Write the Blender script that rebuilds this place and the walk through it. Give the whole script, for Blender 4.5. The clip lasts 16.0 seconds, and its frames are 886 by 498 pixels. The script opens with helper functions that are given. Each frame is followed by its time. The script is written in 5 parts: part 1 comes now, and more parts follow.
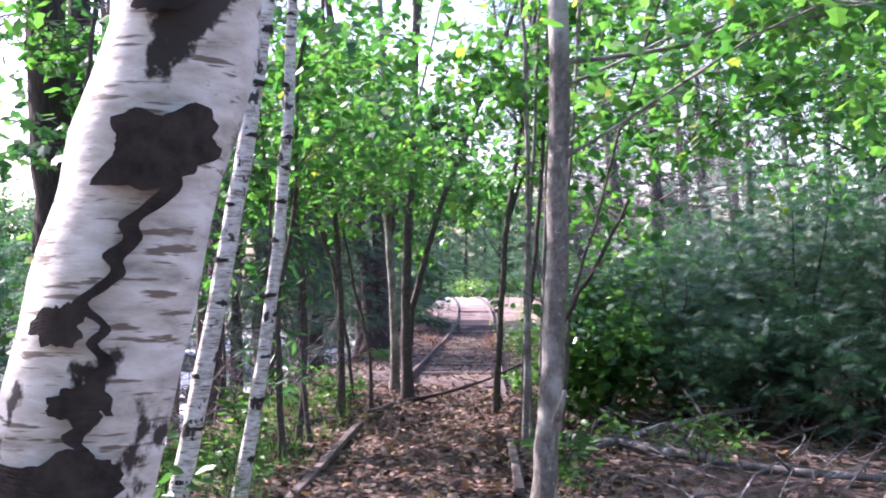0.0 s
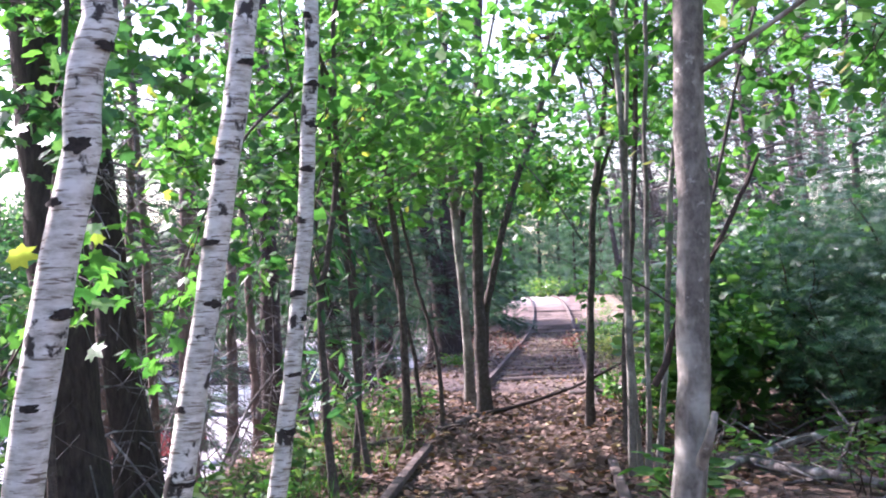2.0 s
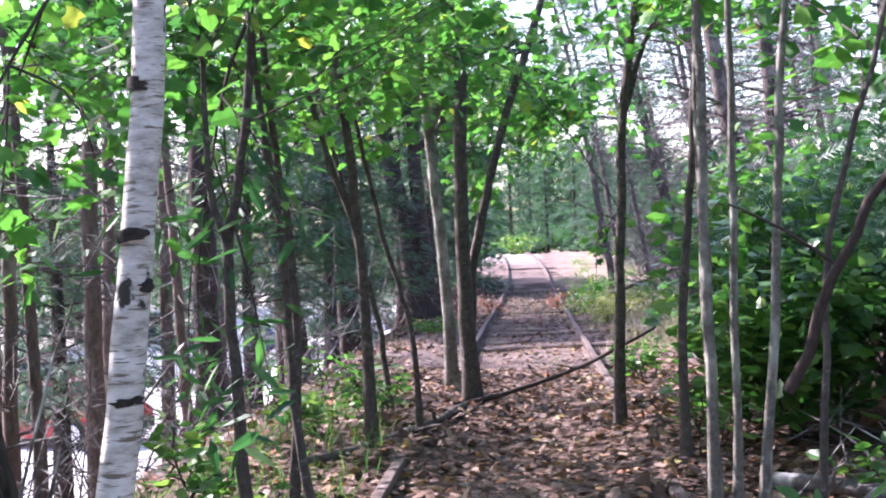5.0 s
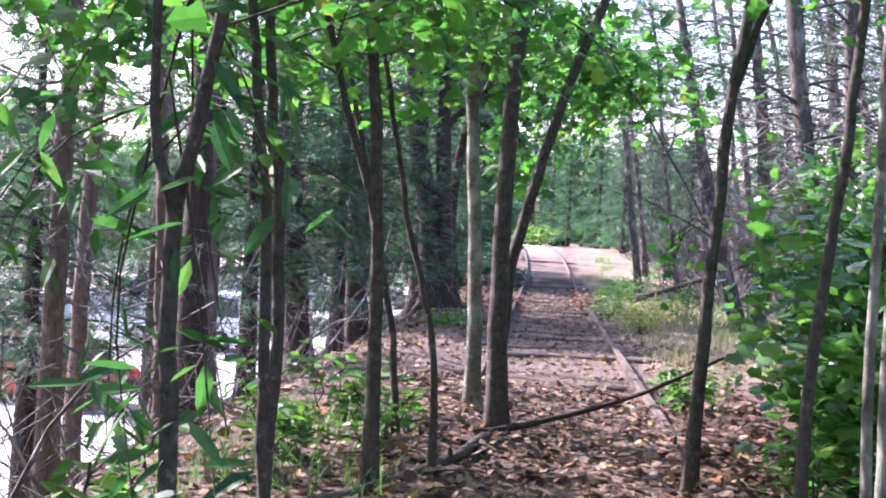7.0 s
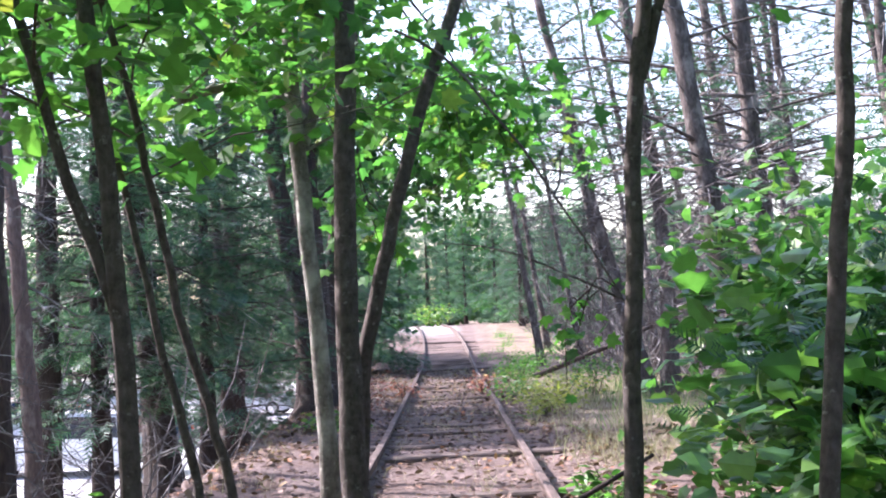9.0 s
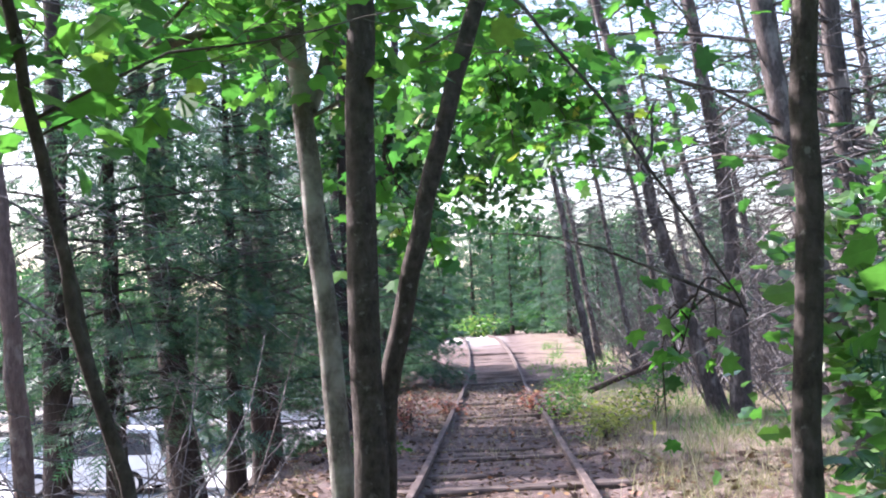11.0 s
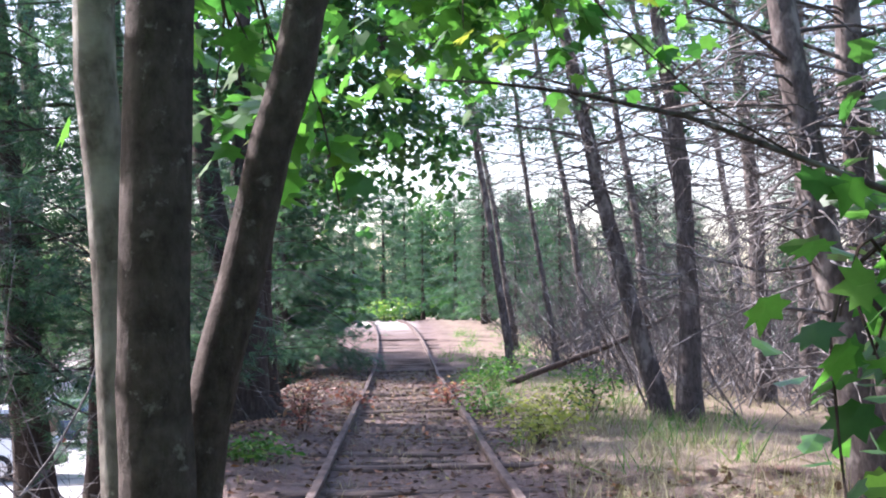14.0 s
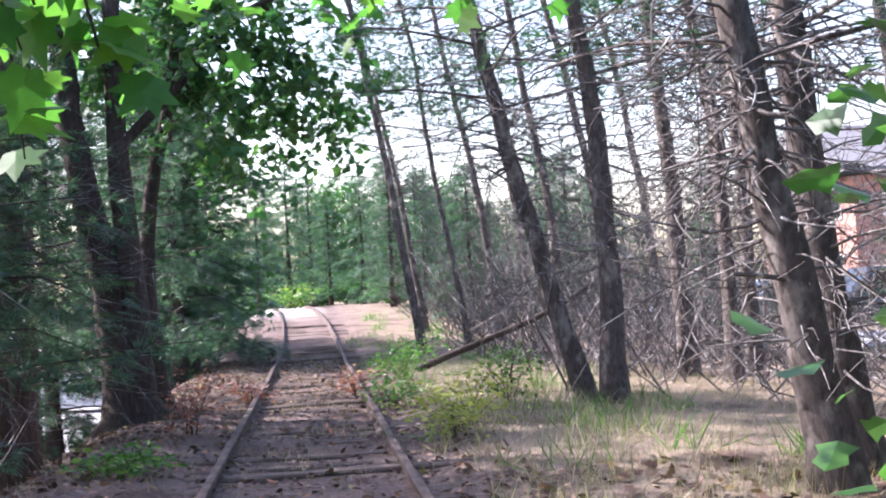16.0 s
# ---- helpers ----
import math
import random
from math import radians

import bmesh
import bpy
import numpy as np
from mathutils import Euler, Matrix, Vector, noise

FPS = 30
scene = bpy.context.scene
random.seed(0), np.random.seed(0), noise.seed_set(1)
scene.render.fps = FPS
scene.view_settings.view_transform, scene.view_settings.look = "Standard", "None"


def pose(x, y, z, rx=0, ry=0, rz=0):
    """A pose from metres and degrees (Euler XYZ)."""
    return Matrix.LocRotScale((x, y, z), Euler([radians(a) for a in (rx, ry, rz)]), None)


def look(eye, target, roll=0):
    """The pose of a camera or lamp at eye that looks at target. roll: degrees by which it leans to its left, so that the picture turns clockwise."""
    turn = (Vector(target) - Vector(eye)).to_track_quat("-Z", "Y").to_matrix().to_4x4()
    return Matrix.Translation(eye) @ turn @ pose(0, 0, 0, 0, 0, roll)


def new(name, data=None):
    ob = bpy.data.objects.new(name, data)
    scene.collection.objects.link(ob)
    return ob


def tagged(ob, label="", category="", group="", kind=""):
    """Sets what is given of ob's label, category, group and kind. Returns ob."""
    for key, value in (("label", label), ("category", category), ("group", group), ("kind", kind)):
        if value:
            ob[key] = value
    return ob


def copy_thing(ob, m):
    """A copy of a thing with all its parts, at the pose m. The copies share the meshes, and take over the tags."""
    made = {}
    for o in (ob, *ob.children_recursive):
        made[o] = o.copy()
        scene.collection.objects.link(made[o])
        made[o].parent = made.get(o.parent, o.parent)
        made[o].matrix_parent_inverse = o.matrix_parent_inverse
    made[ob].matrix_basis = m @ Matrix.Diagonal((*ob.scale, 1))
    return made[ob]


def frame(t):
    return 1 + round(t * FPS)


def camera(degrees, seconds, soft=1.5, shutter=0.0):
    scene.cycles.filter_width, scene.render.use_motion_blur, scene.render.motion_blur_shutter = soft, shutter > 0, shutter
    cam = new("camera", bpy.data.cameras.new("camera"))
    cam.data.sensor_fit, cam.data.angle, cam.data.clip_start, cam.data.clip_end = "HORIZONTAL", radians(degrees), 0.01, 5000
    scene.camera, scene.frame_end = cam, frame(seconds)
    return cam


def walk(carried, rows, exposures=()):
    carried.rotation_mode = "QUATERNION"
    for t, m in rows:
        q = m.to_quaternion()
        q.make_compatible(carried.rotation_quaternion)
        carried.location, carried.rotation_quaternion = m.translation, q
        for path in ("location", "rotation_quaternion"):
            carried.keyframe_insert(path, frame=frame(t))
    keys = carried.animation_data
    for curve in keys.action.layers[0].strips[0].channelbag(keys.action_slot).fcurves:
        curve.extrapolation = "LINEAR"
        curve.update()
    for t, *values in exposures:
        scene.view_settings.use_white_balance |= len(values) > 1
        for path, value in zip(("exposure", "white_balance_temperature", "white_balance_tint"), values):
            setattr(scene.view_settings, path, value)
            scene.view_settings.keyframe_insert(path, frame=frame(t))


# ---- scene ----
cam = camera(39.9, 16.0, 2.0)

PATH = [
    (0, (0.441, 0.313, 1.373), (0.365, 2.31, 1.446), 0.5),
    (0.5, (0.449, 0.789, 1.364), (0.444, 2.787, 1.429), -1.2),
    (1, (0.479, 1.304, 1.363), (0.404, 3.301, 1.436), -2.3),
    (1.5, (0.428, 1.799, 1.322), (0.337, 3.795, 1.417), -1.8),
    (2, (0.32, 2.28, 1.311), (0.127, 4.269, 1.39), -1.8),
    (2.5, (0.259, 2.738, 1.33), (-0.079, 4.709, 1.363), -0.9),
    (3, (0.141, 3.243, 1.307), (-0.191, 5.215, 1.348), -1.0),
    (3.5, (0.129, 3.765, 1.277), (-0.147, 5.745, 1.332), -2.1),
    (4, (0.108, 4.274, 1.272), (-0.177, 6.253, 1.263), -0.8),
    (4.5, (0.016, 4.772, 1.276), (-0.156, 6.765, 1.283), -1.1),
    (4.7, (-0.005, 4.989, 1.271), (-0.152, 6.983, 1.28), -2.6),
    (6.8, (-0.267, 6.941, 1.327), (-0.407, 8.936, 1.351), 2.66),
    (7, (-0.295, 7.137, 1.332), (-0.461, 9.130, 1.312), 3.17),
    (7.5, (-0.295, 7.620, 1.351), (-0.403, 9.617, 1.337), -1.96),
    (8, (-0.228, 8.141, 1.368), (-0.343, 10.135, 1.457), -3.19),
    (8.5, (-0.192, 8.671, 1.377), (-0.194, 10.670, 1.455), -1.68),
    (9, (-0.083, 9.247, 1.359), (-0.084, 11.243, 1.478), -2.44),
    (9.5, (-0.060, 9.740, 1.386), (-0.155, 11.731, 1.542), -1.29),
    (9.7, (-0.074, 9.902, 1.398), (-0.133, 11.896, 1.546), -0.39),
    (11.8, (-0.111, 11.587, 1.357), (-0.197, 13.580, 1.496), -3.64),
    (12, (-0.105, 11.784, 1.346), (-0.175, 13.777, 1.494), -1.40),
    (12.5, (-0.177, 12.265, 1.328), (-0.224, 14.258, 1.497), 0.14),
    (13, (-0.196, 12.703, 1.332), (-0.100, 14.697, 1.461), -1.24),
    (13.5, (-0.166, 13.129, 1.331), (-0.073, 15.122, 1.468), -0.87),
    (14, (-0.185, 13.467, 1.339), (-0.115, 15.462, 1.450), -0.66),
    (14.5, (-0.148, 13.773, 1.330), (-0.044, 15.766, 1.448), -2.17),
    (15, (-0.038, 14.080, 1.332), (0.051, 16.074, 1.456), -2.69),
    (15.5, (-0.002, 14.405, 1.323), (0.113, 16.401, 1.396), -3.86),
    (16, (-0.031, 14.801, 1.335), (0.188, 16.787, 1.412), -3.13),
]
walk(cam, [(t, look(eye, target, roll)) for t, eye, target, roll in PATH], [(0, 2.0, 5850, 38), (3, 2.15, 5950, 36), (4, 2.15, 5900, 36), (7, 2.1, 5850, 32), (9.5, 2.0, 5950, 28), (12.5, 1.8, 5950, 27), (16, 1.85, 6050, 28)])


# ---- light ----
SUN_AZ = radians(-63)      # from +y towards -x
SUN_EL = radians(39)
world = bpy.data.worlds.new("sky")
scene.world = world
world.use_nodes = True
wnt = world.node_tree
sky = wnt.nodes.new("ShaderNodeTexSky")
sky.sky_type = "NISHITA"
sky.sun_disc = False
sky.sun_elevation = SUN_EL
sky.sun_rotation = SUN_AZ
sky.air_density = 1.3
sky.dust_density = 2.5
wnt.links.new(sky.outputs[0], wnt.nodes["Background"].inputs[0])
wnt.nodes["Background"].inputs[1].default_value = 0.15
sun_dir = Vector((math.sin(SUN_AZ) * math.cos(SUN_EL), math.cos(SUN_AZ) * math.cos(SUN_EL), math.sin(SUN_EL)))
sun = new("sun", bpy.data.lights.new("sun", "SUN"))
sun.data.energy = 5.0
sun.data.angle = radians(0.5)
sun.data.color = (1.0, 0.95, 0.86)
sun.matrix_basis = look(sun_dir * 60, (0, 0, 0))

RNG = np.random.default_rng(7)

# ---- materials ----


def material(name, rough=0.8, spec=0.3):
    m = bpy.data.materials.new(name)
    m.use_nodes = True
    b = m.node_tree.nodes["Principled BSDF"]
    b.inputs["Roughness"].default_value = rough
    b.inputs["Specular IOR Level"].default_value = spec
    return m, m.node_tree, b


def node(nt, kind, **inputs):
    n = nt.nodes.new(kind)
    for k, v in inputs.items():
        n.inputs[k.replace("_", " ")].default_value = v
    return n


def ramp(nt, source, stops):
    n = nt.nodes.new("ShaderNodeValToRGB")
    e = n.color_ramp.elements
    while len(e) < len(stops):
        e.new(0.5)
    for item, (p, c) in zip(e, stops):
        item.position, item.color = p, (*c, 1)
    nt.links.new(source, n.inputs[0])
    return n.outputs[0]


def mapped(nt, scale=(1, 1, 1), coords="Object"):
    tc = nt.nodes.new("ShaderNodeTexCoord")
    mp = nt.nodes.new("ShaderNodeMapping")
    mp.inputs["Scale"].default_value = scale
    nt.links.new(tc.outputs[coords], mp.inputs[0])
    return mp.outputs[0]


def noise_of(nt, vec, scale, detail=4, rough=0.6):
    n = node(nt, "ShaderNodeTexNoise", Scale=scale, Detail=detail, Roughness=rough)
    nt.links.new(vec, n.inputs["Vector"])
    return n.outputs[0]


def blend(nt, fac, a, b, kind="MIX"):
    n = nt.nodes.new("ShaderNodeMix")
    n.data_type, n.blend_type = "RGBA", kind
    for sock, v in ((n.inputs[0], fac), (n.inputs[6], a), (n.inputs[7], b)):
        if isinstance(v, bpy.types.NodeSocket):
            nt.links.new(v, sock)
        else:
            sock.default_value = v if isinstance(v, float) else (*v, 1)
    return n.outputs[2]


def bump(nt, b, height, strength=0.5, distance=0.02):
    n = node(nt, "ShaderNodeBump", Strength=strength, Distance=distance)
    nt.links.new(height, n.inputs["Height"])
    nt.links.new(n.outputs[0], b.inputs["Normal"])


def leaf_material(name, stops, through_light=0.45, rough=0.45, spec=0.35):
    """A leaf: colour by leaf, mottled, half of the light passing through."""
    m, nt, b = material(name, rough, spec)
    geo = nt.nodes.new("ShaderNodeNewGeometry")
    col = ramp(nt, geo.outputs["Random Per Island"], stops)
    mott = noise_of(nt, mapped(nt), 30, 3)
    col = blend(nt, 0.35, col, ramp(nt, mott, [(0.3, (0.35, 0.35, 0.3)), (0.7, (1, 1, 1))]), "MULTIPLY")
    nt.links.new(col, b.inputs["Base Color"])
    tr = nt.nodes.new("ShaderNodeBsdfTranslucent")
    warm = blend(nt, 1.0, col, (1.25, 1.6, 0.9), "MULTIPLY")
    nt.links.new(warm, tr.inputs[0])
    mix = nt.nodes.new("ShaderNodeMixShader")
    mix.inputs[0].default_value = through_light
    nt.links.new(b.outputs[0], mix.inputs[1])
    nt.links.new(tr.outputs[0], mix.inputs[2])
    nt.links.new(mix.outputs[0], nt.nodes["Material Output"].inputs[0])
    return m


M_MAPLE = leaf_material("maple_leaf", [(0.0, (0.035, 0.12, 0.035)), (0.5, (0.075, 0.21, 0.045)), (0.96, (0.13, 0.28, 0.055)), (1.0, (0.36, 0.32, 0.06))], 0.5)
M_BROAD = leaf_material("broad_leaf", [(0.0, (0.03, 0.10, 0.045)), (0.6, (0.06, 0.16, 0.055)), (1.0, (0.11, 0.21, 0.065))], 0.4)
M_BRIGHT = leaf_material("shrub_leaf", [(0.0, (0.07, 0.17, 0.035)), (0.7, (0.13, 0.27, 0.05)), (1.0, (0.3, 0.32, 0.07))], 0.4, 0.35, 0.5)
M_GLOSS = leaf_material("glossy_leaf", [(0.0, (0.035, 0.11, 0.03)), (0.7, (0.08, 0.2, 0.045)), (1.0, (0.15, 0.26, 0.06))], 0.4, 0.28, 0.6)
M_NEEDLE = leaf_material("needle", [(0.0, (0.03, 0.08, 0.055)), (0.6, (0.06, 0.13, 0.085)), (1.0, (0.11, 0.18, 0.115))], 0.36, 0.5)
M_YEW = leaf_material("yew_needle", [(0.0, (0.022, 0.066, 0.045)), (0.7, (0.05, 0.12, 0.075)), (1.0, (0.1, 0.17, 0.09))], 0.25, 0.5)
M_LITTER = leaf_material("fallen_leaf", [(0.0, (0.06, 0.036, 0.027)), (0.4, (0.115, 0.068, 0.05)), (0.7, (0.19, 0.12, 0.09)), (0.88, (0.30, 0.21, 0.16)), (0.95, (0.34, 0.14, 0.07)), (1.0, (0.28, 0.24, 0.09))], 0.1, 0.6, 0.2)
M_RED = leaf_material("red_leaf", [(0.0, (0.26, 0.075, 0.07)), (0.6, (0.36, 0.14, 0.13)), (1.0, (0.42, 0.26, 0.21))], 0.35)
M_YELLOW = leaf_material("yellow_leaf", [(0.0, (0.20, 0.24, 0.06)), (0.7, (0.36, 0.36, 0.09)), (1.0, (0.46, 0.43, 0.16))], 0.4)
M_GRASS = leaf_material("dry_grass", [(0.0, (0.14, 0.14, 0.08)), (0.4, (0.31, 0.255, 0.18)), (1.0, (0.5, 0.43, 0.33))], 0.3, 0.6, 0.2)
M_WEED = leaf_material("weed_leaf", [(0.0, (0.04, 0.12, 0.03)), (0.7, (0.10, 0.22, 0.05)), (1.0, (0.2, 0.28, 0.07))], 0.4)


def bark_material(name, dark, light, patch, patch_amount=0.62, ridge=14.0, depth=0.5, grain=0.28, rings=0.0):
    m, nt, b = material(name, 0.9, 0.15)
    fine = noise_of(nt, mapped(nt, (1, 1, grain)), ridge * 3, 6, 0.7)
    broad = noise_of(nt, mapped(nt, (1, 1, 0.6)), 5, 4)
    col = ramp(nt, fine, [(0.3, dark), (0.7, light)])
    col = blend(nt, ramp(nt, broad, [(patch_amount - 0.06, (0, 0, 0)), (patch_amount + 0.06, (1, 1, 1))]), col, patch)
    if rings:
        ring = noise_of(nt, mapped(nt, (1, 1, 2.5)), 9, 5, 0.65)
        col = blend(nt, rings, col, ramp(nt, ring, [(0.34, (0.5, 0.48, 0.45)), (0.52, (1, 1, 1)), (0.7, (1.2, 1.2, 1.16))]), "MULTIPLY")
        lichen = noise_of(nt, mapped(nt), 22, 5, 0.7)
        col = blend(nt, ramp(nt, lichen, [(0.6, (0, 0, 0)), (0.68, (1, 1, 1))]), col, patch)
    nt.links.new(col, b.inputs["Base Color"])
    bump(nt, b, fine, depth, 0.02)
    return m


M_GREY = bark_material("grey_bark", (0.085, 0.077, 0.064), (0.22, 0.2, 0.172), (0.34, 0.33, 0.285), 0.55, 14, 0.4, 0.6, 0.45)
M_BROWN = bark_material("brown_bark", (0.045, 0.037, 0.033), (0.125, 0.105, 0.092), (0.2, 0.19, 0.165), 0.66, 12, 0.55, 0.6, 0.45)
M_DARK = bark_material("dark_bark", (0.025, 0.02, 0.018), (0.085, 0.068, 0.058), (0.12, 0.11, 0.09), 0.70, 8, 0.9)
M_PINE = bark_material("pine_bark", (0.038, 0.032, 0.029), (0.14, 0.118, 0.107), (0.24, 0.212, 0.19), 0.6, 7, 1.0, 0.4)
M_CEDAR = bark_material("cedar_bark", (0.08, 0.058, 0.05), (0.20, 0.15, 0.13), (0.28, 0.24, 0.21), 0.62, 10, 0.8)
M_TWIG = bark_material("dead_twig", (0.055, 0.05, 0.048), (0.175, 0.16, 0.152), (0.40, 0.38, 0.365), 0.6, 20, 0.3)
M_DARKTWIG = bark_material("dark_twig", (0.03, 0.022, 0.02), (0.08, 0.06, 0.05), (0.11, 0.09, 0.08), 0.65, 20, 0.3)


def birch_material():
    m, nt, b = material("birch_bark", 0.6, 0.3)
    wide = mapped(nt, (1, 1, 9))
    dash = ramp(nt, noise_of(nt, wide, 13, 3, 0.6), [(0.565, (0, 0, 0)), (0.62, (1, 1, 1))])
    blotch = ramp(nt, noise_of(nt, mapped(nt, (1.0, 1.0, 0.9)), 9, 5, 0.62), [(0.575, (0, 0, 0)), (0.61, (1, 1, 1))])
    peel = noise_of(nt, mapped(nt, (1, 1, 3)), 14, 6)
    col = ramp(nt, peel, [(0.32, (0.28, 0.26, 0.22)), (0.46, (0.48, 0.455, 0.40)), (0.62, (0.64, 0.625, 0.58))])
    col = blend(nt, dash, col, (0.16, 0.13, 0.10))
    col = blend(nt, blotch, col, (0.035, 0.03, 0.027))
    nt.links.new(col, b.inputs["Base Color"])
    bump(nt, b, peel, 0.25, 0.01)
    return m


M_BIRCH = birch_material()
M_SCAR, nt_, b_ = material("birch_scar", 0.9, 0.1)
nt_.links.new(ramp(nt_, noise_of(nt_, mapped(nt_), 40, 4), [(0.3, (0.02, 0.018, 0.016)), (0.7, (0.06, 0.05, 0.044))]), b_.inputs["Base Color"])


def ground_material():
    m, nt, b = material("forest_floor", 0.95, 0.1)
    vec = mapped(nt)
    sep = nt.nodes.new("ShaderNodeSeparateXYZ")
    nt.links.new(vec, sep.inputs[0])
    vor = node(nt, "ShaderNodeTexVoronoi", Scale=17.0, Randomness=1.0)
    wob = nt.nodes.new("ShaderNodeVectorMath")
    wob.operation = "ADD"
    nw = node(nt, "ShaderNodeTexNoise", Scale=9.0, Detail=3.0)
    nt.links.new(vec, nw.inputs["Vector"])
    nt.links.new(vec, wob.inputs[0])
    nt.links.new(nw.outputs[1], wob.inputs[1])
    nt.links.new(wob.outputs[0], vor.inputs["Vector"])
    sepc = nt.nodes.new("ShaderNodeSeparateColor")
    nt.links.new(vor.outputs["Color"], sepc.inputs[0])
    litter = ramp(nt, sepc.outputs[0], [(0.0, (0.04, 0.028, 0.023)), (0.4, (0.10, 0.068, 0.053)), (0.75, (0.18, 0.125, 0.10)), (1.0, (0.27, 0.20, 0.165))])
    fine = noise_of(nt, vec, 60, 5, 0.7)
    litter = blend(nt, 0.6, litter, ramp(nt, fine, [(0.3, (0.4, 0.38, 0.36)), (0.7, (1.1, 1.08, 1.05))]), "MULTIPLY")
    duff = ramp(nt, noise_of(nt, vec, 25, 8, 0.75), [(0.3, (0.08, 0.06, 0.052)), (0.55, (0.20, 0.152, 0.135)), (0.8, (0.32, 0.26, 0.235))])
    straw = ramp(nt, noise_of(nt, vec, 40, 6, 0.7), [(0.3, (0.13, 0.10, 0.075)), (0.6, (0.32, 0.255, 0.19)), (0.8, (0.18, 0.185, 0.10))])
    patch = noise_of(nt, vec, 0.9, 4)

    def along(sock, a, z):
        n = nt.nodes.new("ShaderNodeMapRange")
        n.inputs[1].default_value, n.inputs[2].default_value = a, z
        nt.links.new(sock, n.inputs[0])
        return n.outputs[0]

    def times(p, q, op="MULTIPLY"):
        n = nt.nodes.new("ShaderNodeMath")
        n.operation = op
        n.use_clamp = True
        for i, v in enumerate((p, q)):
            if isinstance(v, float):
                n.inputs[i].default_value = v
            else:
                nt.links.new(v, n.inputs[i])
        return n.outputs[0]

    base = blend(nt, times(along(sep.outputs[1], 15.0, 20.0), along(patch, 0.30, 0.55)), litter, duff)
    grassy = times(times(along(sep.outputs[0], 1.0, 2.0), along(sep.outputs[1], 19.0, 22.0)), along(patch, 0.35, 0.5))
    base = blend(nt, grassy, base, straw)
    # paler ground where the track climbs far off: sunlight painted into the colour
    painted_sun = ramp(nt, noise_of(nt, vec, 18, 8, 0.75), [(0.3, (0.30, 0.27, 0.24)), (0.6, (0.47, 0.435, 0.40)), (0.85, (0.58, 0.55, 0.51))])
    base = blend(nt, times(times(along(sep.outputs[1], 59.0, 67.0), along(sep.outputs[0], 0.7, 0.0)), along(patch, 0.28, 0.48)), base, painted_sun)
    nt.links.new(base, b.inputs["Base Color"])
    hgt = times(fine, vor.outputs["Distance"], "ADD")
    bump(nt, b, hgt, 0.9, 0.03)
    return m


M_GROUND = ground_material()


def plain(name, stops, scale=8.0, rough=0.8, spec=0.3, metal=0.0, bumpy=0.2, squash=(1, 1, 1), detail=6):
    m, nt, b = material(name, rough, spec)
    n = noise_of(nt, mapped(nt, squash), scale, detail, 0.65)
    nt.links.new(ramp(nt, n, stops), b.inputs["Base Color"])
    b.inputs["Metallic"].default_value = metal
    if bumpy:
        bump(nt, b, n, bumpy, 0.01)
    return m


M_RUST = plain("rusty_rail", [(0.3, (0.05, 0.036, 0.03)), (0.55, (0.12, 0.09, 0.078)), (0.8, (0.23, 0.195, 0.175))], 14, 0.85, 0.2, 0.0, 0.5, (1, 0.25, 1))
M_TIE = plain("tie_wood", [(0.3, (0.05, 0.04, 0.034)), (0.55, (0.13, 0.102, 0.088)), (0.8, (0.24, 0.2, 0.175))], 10, 0.95, 0.1, 0, 0.9, (0.12, 1, 1))
M_LOT = plain("lot_asphalt", [(0.3, (0.33, 0.33, 0.335)), (0.55, (0.41, 0.41, 0.41)), (0.75, (0.5, 0.5, 0.49))], 3.0, 0.85, 0.3, 0, 0.1)
M_KERB = plain("kerb_concrete", [(0.3, (0.35, 0.34, 0.32)), (0.7, (0.5, 0.49, 0.47))], 12, 0.9, 0.2)
M_TYRE = plain("tyre_rubber", [(0.3, (0.012, 0.012, 0.012)), (0.7, (0.03, 0.03, 0.03))], 20, 0.9, 0.2)
M_RIM = plain("alloy_rim", [(0.3, (0.45, 0.45, 0.46)), (0.7, (0.6, 0.6, 0.6))], 10, 0.3, 0.5, 0.9, 0)
M_GLASS = plain("car_glass", [(0.3, (0.012, 0.016, 0.018)), (0.7, (0.02, 0.026, 0.03))], 2, 0.06, 0.8, 0, 0)
M_TAIL = plain("tail_light", [(0.3, (0.35, 0.01, 0.012)), (0.7, (0.45, 0.02, 0.02))], 10, 0.15, 0.5, 0, 0)
M_HEAD = plain("head_light", [(0.3, (0.6, 0.62, 0.64)), (0.7, (0.75, 0.76, 0.78))], 10, 0.1, 0.6, 0, 0)
M_TRIM = plain("black_trim", [(0.3, (0.02, 0.02, 0.02)), (0.7, (0.04, 0.04, 0.04))], 10, 0.6, 0.3, 0, 0)
M_BRICK = plain("brick_wall", [(0.3, (0.30, 0.15, 0.12)), (0.7, (0.45, 0.26, 0.21))], 30, 0.9, 0.2)
M_ROOF = plain("grey_shingle", [(0.3, (0.12, 0.12, 0.125)), (0.7, (0.22, 0.22, 0.225))], 10, 0.9, 0.2, 0, 0.5, (1, 1, 4))
M_WHITE = plain("white_trim", [(0.3, (0.66, 0.66, 0.64)), (0.7, (0.78, 0.78, 0.76))], 8, 0.6, 0.3)


def paint(name, c):
    return plain(name, [(0.3, tuple(v * 0.93 for v in c)), (0.7, c)], 3, 0.22, 0.6, 0.1, 0)


# ---- mesh helpers ----


